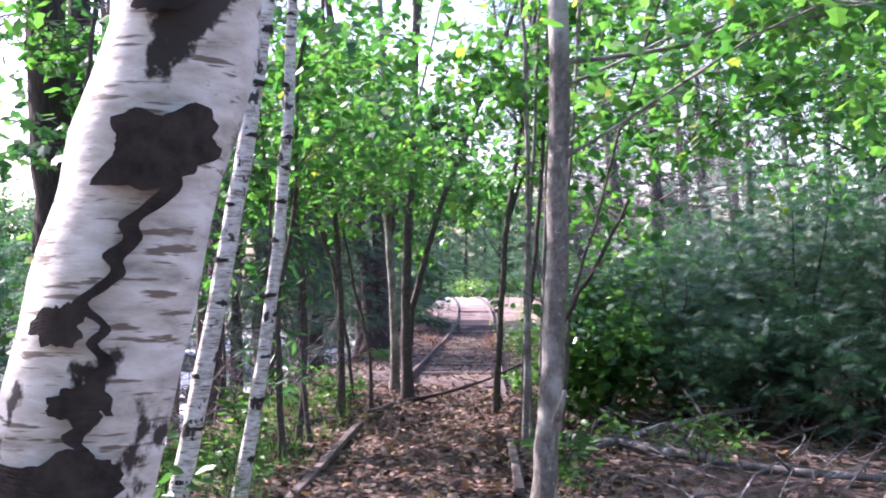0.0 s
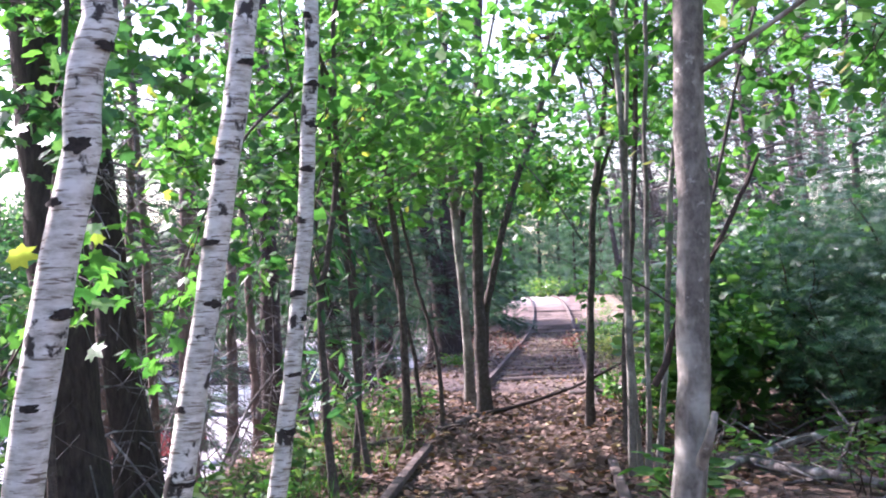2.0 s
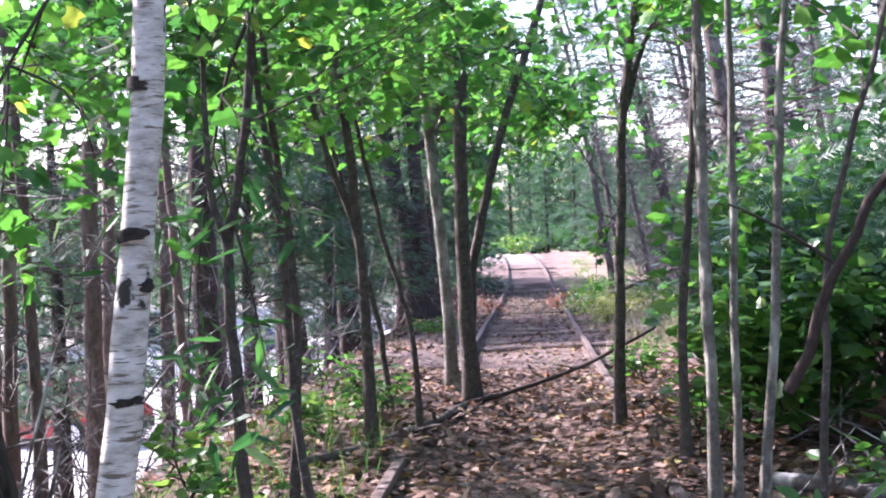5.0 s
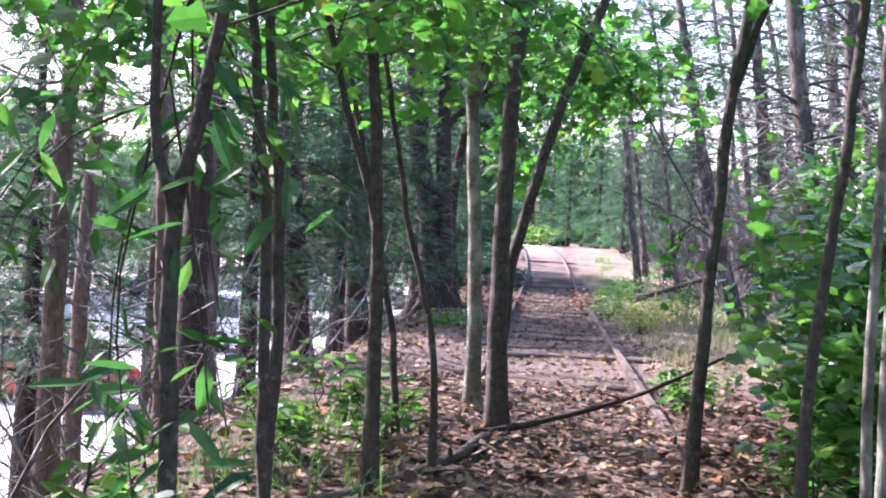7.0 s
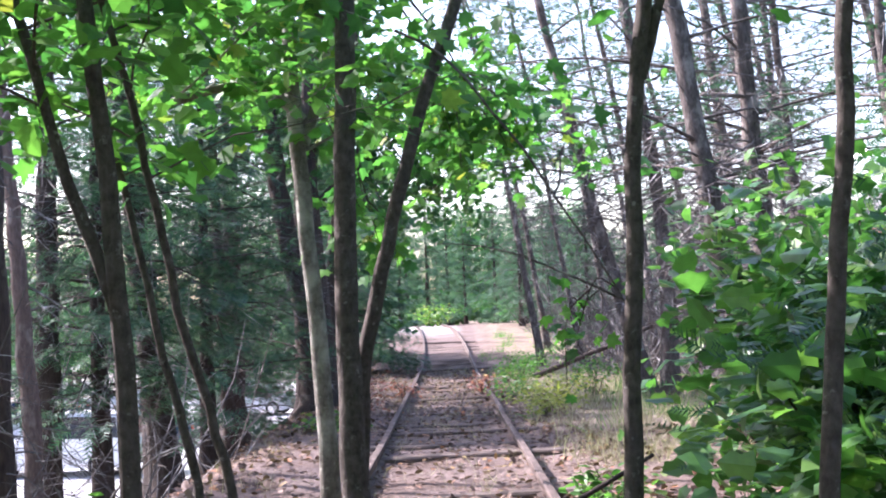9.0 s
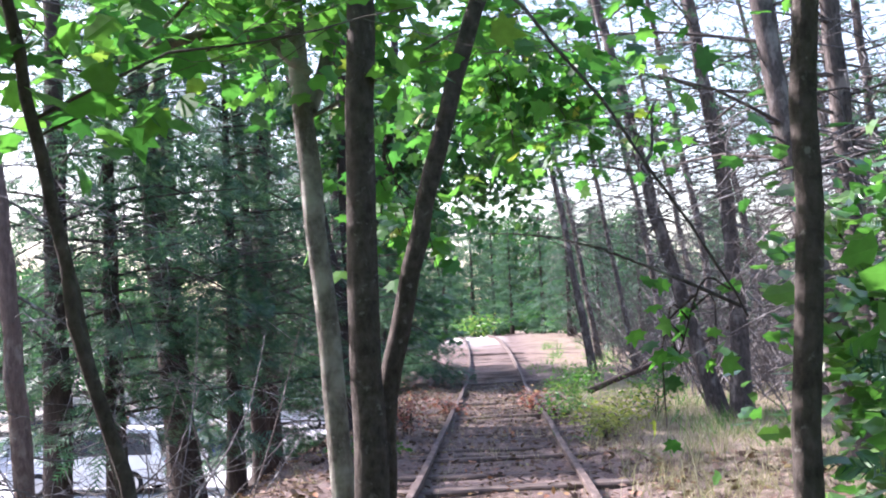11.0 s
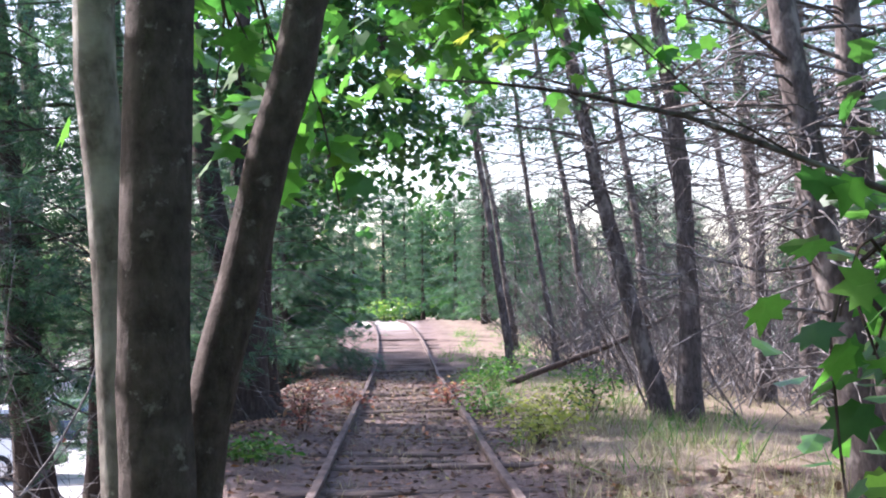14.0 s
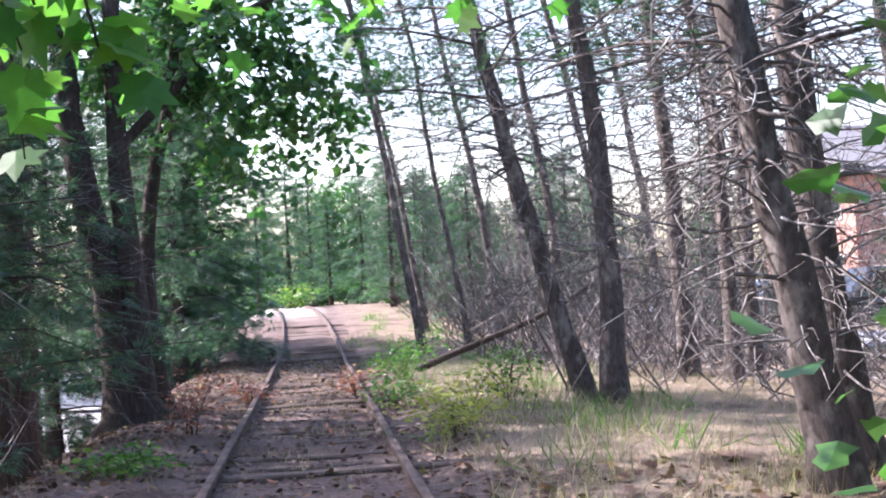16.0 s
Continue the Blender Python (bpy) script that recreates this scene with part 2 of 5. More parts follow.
def mesh_of(name, verts, tris, smooth=False):
    verts = np.asarray(verts, dtype=np.float32)
    tris = np.asarray(tris, dtype=np.int32)
    me = bpy.data.meshes.new(name)
    me.vertices.add(len(verts))
    me.vertices.foreach_set("co", verts.ravel())
    me.loops.add(tris.size)
    me.loops.foreach_set("vertex_index", tris.ravel())
    me.polygons.add(len(tris))
    me.polygons.foreach_set("loop_start", np.arange(0, tris.size, 3, dtype=np.int32))
    me.polygons.foreach_set("use_smooth", np.full(len(tris), smooth))
    me.update(calc_edges=True)
    me.validate()
    return me


def thing(name, at, label, category, group="", kind=""):
    ob = new(name)
    ob.empty_display_size = 0.1
    ob.location = at
    return tagged(ob, label, category, group, kind)


def part(name, shape, mat, parent=None, label="", smooth=False, origin=None):
    """One mesh object from (verts, tris), in world metres, under parent."""
    verts, tris = shape
    base = Vector((0, 0, 0)) if origin is None else Vector(origin)
    p = parent
    while p is not None:
        base = base + p.location
        p = p.parent
    me = mesh_of(name, np.asarray(verts) - np.array(base), tris, smooth)
    me.materials.append(mat)
    ob = new(name, me)
    ob.parent = parent
    if parent is None:
        ob.location = base
    elif origin is not None:
        ob.location = origin
    return tagged(ob, label)


def join(shapes):
    vs, fs, n = [], [], 0
    for v, f in shapes:
        v = np.asarray(v)
        vs.append(v)
        fs.append(np.asarray(f) + n)
        n += len(v)
    return np.concatenate(vs), np.concatenate(fs)


def spline(nodes, count):
    p = np.asarray(nodes, dtype=float)
    if len(p) == 2:
        return p[0] + (p[1] - p[0]) * np.linspace(0, 1, count)[:, None]
    q = np.vstack([2 * p[0] - p[1], p, 2 * p[-1] - p[-2]])
    out = []
    for u in np.linspace(0, len(p) - 1, count):
        i = min(int(u), len(p) - 2)
        t = u - i
        a, b, c, d = q[i:i + 4]
        out.append(0.5 * (2 * b + (c - a) * t + (2 * a - 5 * b + 4 * c - d) * t * t + (3 * b - a - 3 * c + d) * t ** 3))
    return np.array(out)


def tube(nodes, r0, r1, sides=8, rings=8, flare=0.0, rough=0.0, wander=0.0, rng=None):
    """A tapered limb through nodes, with a flared foot and uneven girth."""
    rng = rng or RNG
    c = spline(nodes, rings)
    if wander:
        c[1:-1] += rng.normal(0, wander, (rings - 2, 3)) * (1, 1, 0.3)
    t = np.gradient(c, axis=0)
    t /= np.linalg.norm(t, axis=1)[:, None]
    ref = np.array([0, 1.0, 0]) if abs(t[0][1]) < 0.8 else np.array([1.0, 0, 0])
    u = np.cross(t, ref)
    u /= np.linalg.norm(u, axis=1)[:, None]
    w = np.cross(t, u)
    s = np.linspace(0, 1, rings)
    r = r0 + (r1 - r0) * s
    r = r * (1 + flare * np.exp(-s * rings * 0.9))
    ang = np.linspace(0, 2 * np.pi, sides, endpoint=False)
    rr = r[:, None] * (1 + rough * rng.normal(0, 1, (rings, sides)))
    if flare:
        rr = rr * (1 + 0.35 * flare * np.exp(-s * rings * 0.7)[:, None] * np.sin(ang * 3 + rng.uniform(0, 6))[None, :])
    v = c[:, None, :] + rr[..., None] * (np.cos(ang)[None, :, None] * u[:, None, :] + np.sin(ang)[None, :, None] * w[:, None, :])
    v = v.reshape(-1, 3)
    i, j = np.meshgrid(np.arange(rings - 1), np.arange(sides), indexing="ij")
    a = (i * sides + j).ravel()
    b = (i * sides + (j + 1) % sides).ravel()
    f = np.concatenate([np.stack([a, b, b + sides], 1), np.stack([a, b + sides, a + sides], 1)])
    v = np.vstack([v, c[-1:]])
    k = len(v) - 1
    top = (rings - 1) * sides + np.arange(sides)
    f = np.vstack([f, np.stack([top, np.roll(top, -1), np.full(sides, k)], 1)])
    return v, f


def fan(outline, fold=0.0):
    o = np.array([(x, y, abs(x) * fold) for x, y in outline])
    n = len(o)
    return o, np.array([(0, i, i + 1) for i in range(1, n - 1)])


def spoke(outline, centre=(0, 0.35), fold=0.12):
    o = np.array([(*centre, 0)] + [(x, y, -abs(x) * fold - 0.1 * max(0, y - 0.6)) for x, y in outline])
    n = len(outline)
    return o, np.array([(0, 1 + i, 1 + (i + 1) % n) for i in range(n)])


HALF = [(0.0, 0.0), (0.22, -0.06), (0.28, 0.10), (0.55, 0.20), (0.36, 0.38), (0.44, 0.64), (0.17, 0.56), (0.0, 1.0)]
MAPLE = spoke(HALF + [(-x, y) for x, y in HALF[-2:0:-1]])
MAPLE_LO = fan([(0, 0), (0.42, 0.1), (0.27, 0.4), (0.34, 0.66), (0, 1), (-0.34, 0.66), (-0.27, 0.4), (-0.42, 0.1)], -0.15)
OVAL = fan([(0, 0), (0.2, 0.22), (0.26, 0.5), (0.14, 0.82), (0, 1), (-0.14, 0.82), (-0.26, 0.5), (-0.2, 0.22)], 0.25)
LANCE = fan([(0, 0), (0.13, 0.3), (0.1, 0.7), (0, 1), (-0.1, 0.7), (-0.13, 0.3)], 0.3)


def needle_spray(n=14, spread=0.30, width=0.035):
    v, f = [(0.012, 0, 0), (-0.012, 0, 0), (0, 1, 0)], [(0, 1, 2)]
    for i in range(n):
        y = 0.06 + 0.9 * i / n
        s = 1 if i % 2 else -1
        ln = spread * (1 - 0.55 * y)
        k = len(v)
        v += [(0, y - width, 0), (0, y + width, 0), (s * ln, y + ln * 0.75, 0.03 * ((i % 3) - 1))]
        f.append((k, k + 1, k + 2))
    return np.array(v), np.array(f)


def needle_tuft(n=16, seed=3):
    g = np.random.default_rng(seed)
    v, f = [], []
    for i in range(n):
        d = np.array([g.normal(0, 0.55), 1.0, g.normal(0, 0.55)])
        d *= g.uniform(0.7, 1) / np.linalg.norm(d)
        side = np.cross(d, g.normal(0, 1, 3))
        side *= 0.035 / np.linalg.norm(side)
        k = len(v)
        base = d * 0.02
        v += [tuple(base - side), tuple(base + side), tuple(d)]
        f.append((k, k + 1, k + 2))
    return np.array(v), np.array(f)


SPRAY = needle_spray()
TUFT = needle_tuft()


def scatter(template, points, tips, normals, sizes):
    """Copies of a small template, tip along tips, face along normals, in one mesh."""
    tv, tf = template
    y = tips / np.maximum(np.linalg.norm(tips, axis=1), 1e-6)[:, None]
    x = np.cross(y, normals)
    x /= np.maximum(np.linalg.norm(x, axis=1), 1e-6)[:, None]
    z = np.cross(x, y)
    s = np.asarray(sizes)[:, None, None]
    v = points[:, None, :] + s * (tv[None, :, 0:1] * x[:, None] + tv[None, :, 1:2] * y[:, None] + tv[None, :, 2:3] * z[:, None])
    n, k = len(points), len(tv)
    f = tf[None] + (np.arange(n) * k)[:, None, None]
    return v.reshape(-1, 3), f.reshape(-1, 3)


def leaf_cloud(template, points, size, rng, flat=0.6, droop=0.4, out=None):
    n = len(points)
    tips = rng.normal(0, 1, (n, 3)) * (1, 1, 0.35)
    if out is not None:
        tips += out * 1.2
    tips[:, 2] -= droop
    normals = rng.normal(0, flat, (n, 3)) + (0, 0, 1)
    return scatter(template, points, tips, normals, size * rng.uniform(0.65, 1.2, n))


def clear_way(points):
    """Keeps foliage out of the trodden way along the track."""
    x, y, z = points.T
    inside = (x > -0.72) & (x < 0.95) & (z < 2.3) & (z > 0.35) & (y < 17.3)
    return points[~inside]


# ---- the lie of the land ----


def smooth(a, b, v):
    t = np.clip((np.asarray(v, dtype=float) - a) / (b - a), 0, 1)
    return t * t * (3 - 2 * t)


LOT_Z = -2.7


def rise(y):
    return 1.15 * smooth(40, 72, y)


def land(x, y):
    x, y = np.asarray(x, dtype=float), np.asarray(y, dtype=float)
    h = rise(y)
    h = h + (LOT_Z - 0.06 - rise(y)) * smooth(-1.9, -7.0, x)
    h = h - 0.25 * smooth(2.0, 9.0, x)
    h = h - 0.06 * smooth(17.0, 19.0, y) * (smooth(-1.5, -1.0, x) - smooth(0.9, 1.4, x))
    berm = np.exp(-((x + 0.9) / 0.3) ** 2) * smooth(12.2, 12.8, y) * (1 - smooth(17.5, 19.0, y))
    berm2 = np.exp(-((x - 0.75) / 0.3) ** 2) * smooth(11.0, 11.8, y) * (1 - smooth(15.5, 16.5, y))
    h = h + 0.10 * berm + 0.08 * berm2
    wob = 0.02 * np.sin(2.1 * x + 0.7 * y) * np.sin(1.3 * y - 0.8 * x) + 0.012 * np.sin(5.3 * x + 1.1) * np.sin(4.1 * y)
    return h + wob * np.clip(1 - np.abs(x) / 60, 0, 1)


def axis(dense, far_lo, far_hi):
    lo, hi = [dense[0]], [dense[-1]]
    step = 0.3
    while lo[-1] > far_lo:
        lo.append(lo[-1] - step)
        step *= 1.22
    step = 0.3
    while hi[-1] < far_hi:
        hi.append(hi[-1] + step)
        step *= 1.22
    return np.array(lo[:0:-1] + list(dense) + hi[1:])


gx = axis(np.arange(-3.0, 3.01, 0.12), -900, 900)
gy = axis(np.arange(0.0, 42.01, 0.2), -600, 1500)
GX, GY = np.meshgrid(gx, gy, indexing="ij")
GZ = land(GX, GY)
ii, jj = np.meshgrid(np.arange(len(gx) - 1), np.arange(len(gy) - 1), indexing="ij")
q = (ii * len(gy) + jj).ravel()
gf = np.concatenate([np.stack([q, q + len(gy), q + len(gy) + 1], 1), np.stack([q, q + len(gy) + 1, q + 1], 1)])
ground = part("ground", (np.stack([GX.ravel(), GY.ravel(), GZ.ravel()], 1), gf), M_GROUND, smooth=True)
tagged(ground, "brown forest floor of leaf litter, needles and straw sloping to a lot", "ground", kind="structure")


def block(x0, x1, y0, y1, z0, z1, bevel=0.0):
    bm = bmesh.new()
    bmesh.ops.create_cube(bm, size=1)
    for v in bm.verts:
        v.co = Vector(((x0 + x1) / 2 + v.co.x * (x1 - x0), (y0 + y1) / 2 + v.co.y * (y1 - y0), (z0 + z1) / 2 + v.co.z * (z1 - z0)))
    if bevel:
        bmesh.ops.bevel(bm, geom=bm.edges[:], offset=bevel, segments=1, affect="EDGES")
    bmesh.ops.triangulate(bm, faces=bm.faces[:])
    bm.verts.index_update()
    out = np.array([v.co[:] for v in bm.verts]), np.array([[v.index for v in f.verts] for f in bm.faces])
    bm.free()
    return out


lot = part("parking_lot", block(-24.5, -7.4, 8, 130, LOT_Z - 0.25, LOT_Z, 0.01), M_LOT)
tagged(lot, "pale sunlit asphalt parking lot below the embankment", "parking lot", kind="structure")
lot2 = part("parking_lot", block(11.5, 60, 20, 120, -0.6, -0.17, 0.01), M_LOT)
tagged(lot2, "pale sunlit asphalt parking lot beyond the pines", "parking lot", kind="structure")
kerb = part("kerb", block(-7.4, -7.25, 8, 130, LOT_Z - 0.2, LOT_Z + 0.13, 0.02), M_KERB)
tagged(kerb, "weathered concrete kerb along the parking lot", "kerb", kind="structure")

# ---- railway ----


def rail(x, y0, label):
    """A T-section rail that follows the bed."""
    ys = np.arange(y0, 74, 1.0)
    prof = np.array([(-0.065, -0.12), (-0.065, -0.105), (-0.012, -0.09), (-0.012, -0.03), (-0.036, -0.02), (-0.036, 0.012), (-0.028, 0.02),
                     (0.028, 0.02), (0.036, 0.012), (0.036, -0.02), (0.012, -0.03), (0.012, -0.09), (0.065, -0.105), (0.065, -0.12)])
    n = len(prof)
    bend = -0.0012 * np.clip(ys - 45, 0, None) ** 2
    z = rise(ys) + 0.045 + 0.012 * np.sin(ys * 0.7 + x)
    v = np.stack([x + bend[:, None] + prof[None, :, 0] + 0.008 * np.sin(ys * 0.9)[:, None], np.repeat(ys[:, None], n, 1), z[:, None] + prof[None, :, 1]], 2).reshape(-1, 3)
    i, j = np.meshgrid(np.arange(len(ys) - 1), np.arange(n), indexing="ij")
    a, b = (i * n + j).ravel(), (i * n + (j + 1) % n).ravel()
    f = np.concatenate([np.stack([a, b, b + n], 1), np.stack([a, b + n, a + n], 1)])
    cap = np.array([(0, k, k + 1) for k in range(1, n - 1)])
    ob = part("rail", (v, np.vstack([f, cap])), M_RUST, origin=(x, y0, 0))
    return tagged(ob, label, "rail", "rails of the old track")


rail(-0.85, 5.0, "rusted steel rail half buried in leaves and dirt")
rail(0.65, 8.6, "rusted steel rail beside dry grass and leaves")

tie_shape = block(-1.25, 1.25, -0.11, 0.11, -0.16, 0.0, 0.018)
tie_mesh = mesh_of("tie", *tie_shape)
tie_mesh.materials.append(M_TIE)
for k in range(72):
    y = 17.6 + k * 0.56 + RNG.normal(0, 0.03)
    if RNG.uniform() < 0.16:
        continue
    ob = new("railway_tie", tie_mesh)
    ob.matrix_basis = pose(-0.1 + RNG.normal(0, 0.05), y, rise(y) - 0.053 + RNG.normal(0, 0.016), RNG.normal(0, 1.5), RNG.normal(0, 0.6), RNG.normal(0, 2.2))
    tagged(ob, "weathered split wooden railway tie sunk in the dirt", "railway tie", "ties of the old track")

# ---- leaf litter and grass ----


def on_land(n, x0, x1, y0, y1, rng, lift=0.012):
    x, y = rng.uniform(x0, x1, n), rng.uniform(y0, y1, n)
    return np.stack([x, y, land(x, y) + lift], 1)


def litter(name, n, box_, size, seed, label, template=OVAL):
    rng = np.random.default_rng(seed)
    p = on_land(n, *box_, rng)
    tips = rng.normal(0, 1, (n, 3)) * (1, 1, 0.22)
    nrm = rng.normal(0, 0.35, (n, 3)) + (0, 0, 1)
    p[:, 2] += rng.uniform(0, 0.025, n)
    ob = part(name, scatter(template, p, tips, nrm, size * rng.uniform(0.6, 1.3, n)), M_LITTER)
    return tagged(ob, label, "leaf litter", kind="stuff")


litter("fallen_leaves", 11000, (-1.9, 1.6, 2.0, 19.0), 0.07, 11, "dry brown fallen leaves covering the trodden bed", MAPLE_LO)
litter("fallen_leaves", 6000, (-1.6, 1.3, 6.0, 19.0), 0.065, 14, "tan fallen leaves on the path", OVAL)
litter("fallen_leaves", 3500, (-5.0, -1.6, 4.0, 30.0), 0.09, 12, "dry fallen leaves on the bank", MAPLE_LO)
litter("fallen_leaves", 4500, (1.2, 6.5, 3.0, 24.0), 0.09, 13, "dry fallen leaves under the shrubs", MAPLE_LO)
litter("fallen_leaves", 8500, (-2.5, 1.6, 18.0, 44.0), 0.075, 15, "scattered dry leaves between the rails", OVAL)


def blades(name, n, box_, height, seed, label, mat, tufts=0, spread=0.12):
    rng = np.random.default_rng(seed)
    if tufts:
        c = on_land(tufts, *box_, rng, 0)
        k = rng.integers(0, tufts, n)
        p = c[k] + np.stack([rng.normal(0, spread, n), rng.normal(0, spread, n), np.zeros(n)], 1)
        p[:, 2] = land(p[:, 0], p[:, 1])
    else:
        p = on_land(n, *box_, rng, 0)
    t = (np.array([(-0.016, 0, 0), (0.016, 0, 0), (0.012, 0.55, 0.05), (-0.012, 0.55, 0.05), (0, 1, 0.16)]), np.array([(0, 1, 2), (0, 2, 3), (3, 2, 4)]))
    tips = rng.normal(0, 0.5, (n, 3)) + (0, 0, 1)
    nrm = rng.normal(0, 1, (n, 3)) * (1, 1, 0.1)
    ob = part(name, scatter(t, p, tips, nrm, height * rng.uniform(0.4, 1.25, n)), mat)
    return tagged(ob, label, "grass", kind="stuff")


blades("dry_grass", 17000, (1.3, 6.5, 20.5, 40.0), 0.13, 21, "sunlit dry straw-coloured grass under the pines", M_GRASS, 900)
blades("dry_grass", 2600, (1.0, 3.6, 20.0, 34.0), 0.26, 22, "tall pale dry grass beside the track", M_GRASS, 160, 0.1)
blades("dry_grass", 3500, (-2.6, 1.0, 19.0, 44.0), 0.13, 23, "sparse dry grass between the rails", M_GRASS, 260)
blades("green_grass", 2400, (0.9, 4.4, 23.0, 62.0), 0.32, 24, "green grass tufts beside the rail", M_WEED, 70, 0.14)
blades("green_grass", 2500, (-2.2, -1.05, 4.5, 16.0), 0.22, 25, "low green grass on the edge of the bank", M_WEED, 90)

# ---- trees ----


def limb_nodes(start, az, length, up, droop, rng):
    d = np.array([math.cos(az), math.sin(az), 0.0])
    s = np.array(start, dtype=float)
    return [s, s + d * length * 0.35 + (0, 0, up * 0.5), s + d * length * 0.7 + rng.normal(0, 0.06, 3) + (0, 0, up * 0.9), s + d * length + rng.normal(0, 0.1, 3) + (0, 0, up - droop)]


def leafy_limb(owner, nodes, r, n, size, rng, template, mat_bark, mat_leaf, gather, width=0.33, thick=0.13):
    """A branch part with twigs; its leaf places go into gather."""
    part("branch", tube(nodes, r, r * 0.25, 5, 7, 0, 0.05, 0.01, rng), mat_bark, owner, smooth=True)
    c = spline(nodes, 24)
    s = rng.beta(2.2, 1.3, n)
    k = np.clip((s * 23).astype(int), 0, 23)
    p = c[k] + rng.normal(0, 1, (n, 3)) * (width, width, thick) * (0.35 + s)[:, None]
    for q in p[:: max(1, n // 7)]:
        a = c[rng.integers(7, 20)]
        TWIGS.append(tube([a, (a + q) / 2 + rng.normal(0, 0.03, 3), q], r * 0.3, r * 0.12, 3, 4, 0, 0, 0, rng))
    gather.append(p)


TWIGS = []


def put_twigs(owner, mat):
    tagged(part("twig_spray", join(TWIGS), mat, owner), kind="stuff")
    TWIGS.clear()


def sapling(name, nodes, r0, r1, label, seed, limbs=10, low=0.55, reach=(0.7, 1.5), leaves=1000, size=0.105, forks=(), bark=None, leaf=None,
            template=MAPLE_LO, group="saplings along the track", top=2.2, aim=None, category="tree", flare=0.5):
    """A slender broadleaf tree: trunk through nodes and on upwards, forks, branches and a crown."""
    rng = np.random.default_rng(seed)
    if name == "young_maple":
        r0, r1, leaves = r0 * 0.78, r1 * 0.78, int(leaves * 0.75)
    bark, leaf = bark or M_BROWN, leaf or M_MAPLE
    nodes = [np.array(p, dtype=float) for p in nodes]
    nodes[0][2] = float(land(nodes[0][0], nodes[0][1])) - 0.05
    lean = (nodes[-1] - nodes[-2]) / max(0.2, nodes[-1][2] - nodes[-2][2])
    nodes.append(nodes[-1] + lean * top * 0.7 + rng.normal(0, 0.08, 3) * (1, 1, 0))
    nodes.append(nodes[-1] + lean * top * 0.3 + rng.normal(0, 0.08, 3) * (1, 1, 0))
    base = nodes[0]
    owner = thing(name, tuple(base), label, category, group)
    c = spline(nodes, 40)
    ends = r0 + (r1 - r0) * 1.9
    part("trunk", tube(nodes, r0, max(0.006, ends), 12, 24, flare, 0.025, 0.0045, rng), bark, owner, smooth=True)
    gather = []
    lines = [c]
    for f in forks:
        fr = r0 * 0.62
        if not isinstance(f, list):
            f, fr = f
        fn = [np.array(p, dtype=float) for p in f]
        d = fn[-1] - fn[-2]
        fn.append(fn[-1] + d / np.linalg.norm(d) * (top * 0.8 if d[2] > 0.15 else 0.12))
        part("fork", tube(fn, fr, fr * 0.4, 7, 12, 0, 0.05, 0.006, rng), bark, owner, smooth=True)
        lines.append(spline(fn, 40))
    for i in range(limbs):
        line = lines[i % len(lines)] if i % 2 else lines[0]
        k = int(40 * (low + (0.97 - low) * (i + 0.5) / limbs)) if line is c else rng.integers(10, 39)
        az = i * 2.4 + rng.normal(0, 0.4) if aim is None else aim + rng.normal(0, 0.9)
        ln = rng.uniform(*reach) * (1.15 - 0.5 * i / limbs)
        leafy_limb(owner, limb_nodes(line[min(k, 39)], az, ln, 0.35 * ln, 0.12 * ln, rng), max(0.005, r0 * 0.17), leaves // limbs, size, rng, template, bark, leaf, gather)
    pts = clear_way(np.concatenate(gather))
    part("crown", leaf_cloud(template, pts, size, rng), leaf, owner)
    put_twigs(owner, bark)
    return owner


# birches by the path
def bark_patch(owner, nodes, r0, r1, z, az, wide, tall, seed, tail=0.0):
    """A ragged black patch on a birch: wide across in radians, tall in metres, with a crack running down from it."""
    c = spline(nodes, 300)

    def skin(a, h):
        m = int(np.argmin(np.abs(c[:, 2] - h)))
        rad = (r0 + (r1 - r0) * m / 300) * 1.03 + 0.004
        return c[m][0] + rad * math.cos(a), c[m][1] + rad * math.sin(a), h

    n, rings = 72, 5
    v, f = [skin(az, z)], []
    for k in range(1, rings + 1):
        for i in range(n):
            th = 2 * math.pi * i / n
            e = Vector((math.cos(th) * 1.3 + seed, math.sin(th) * 1.3, seed * 0.37))
            g = 1 + 0.7 * noise.noise(e) + 0.3 * noise.noise(e * 2.3) + 0.07 * noise.noise(e * 9.0)
            g *= k / rings
            v.append(skin(az + wide * g * math.cos(th), z + tall * g * math.sin(th)))
    for i in range(n):
        j = (i + 1) % n
        f.append((0, 1 + i, 1 + j))
        for k in range(rings - 1):
            a, b = 1 + k * n + i, 1 + k * n + j
            f += [(a, a + n, b + n), (a, b + n, b)]
    if tail:
        m, base = 60, len(v)
        for i in range(m):
            h = z - tail * i / (m - 1)
            mid = az + 0.3 * math.sin(h * 19 + seed) + 0.35 * noise.noise(Vector((h * 40, seed, 1.0)))
            w = (0.13 + 0.12 * noise.noise(Vector((h * 60, seed, 5.0)))) * (1 - 0.6 * i / m)
            v += [skin(mid - w, h), skin(mid + w, h)]
        for i in range(m - 1):
            a = base + 2 * i
            f += [(a, a + 1, a + 3), (a, a + 3, a + 2)]
    part("bark_scar", (np.array(v), np.array(f)), M_SCAR, owner, "black bark scar")


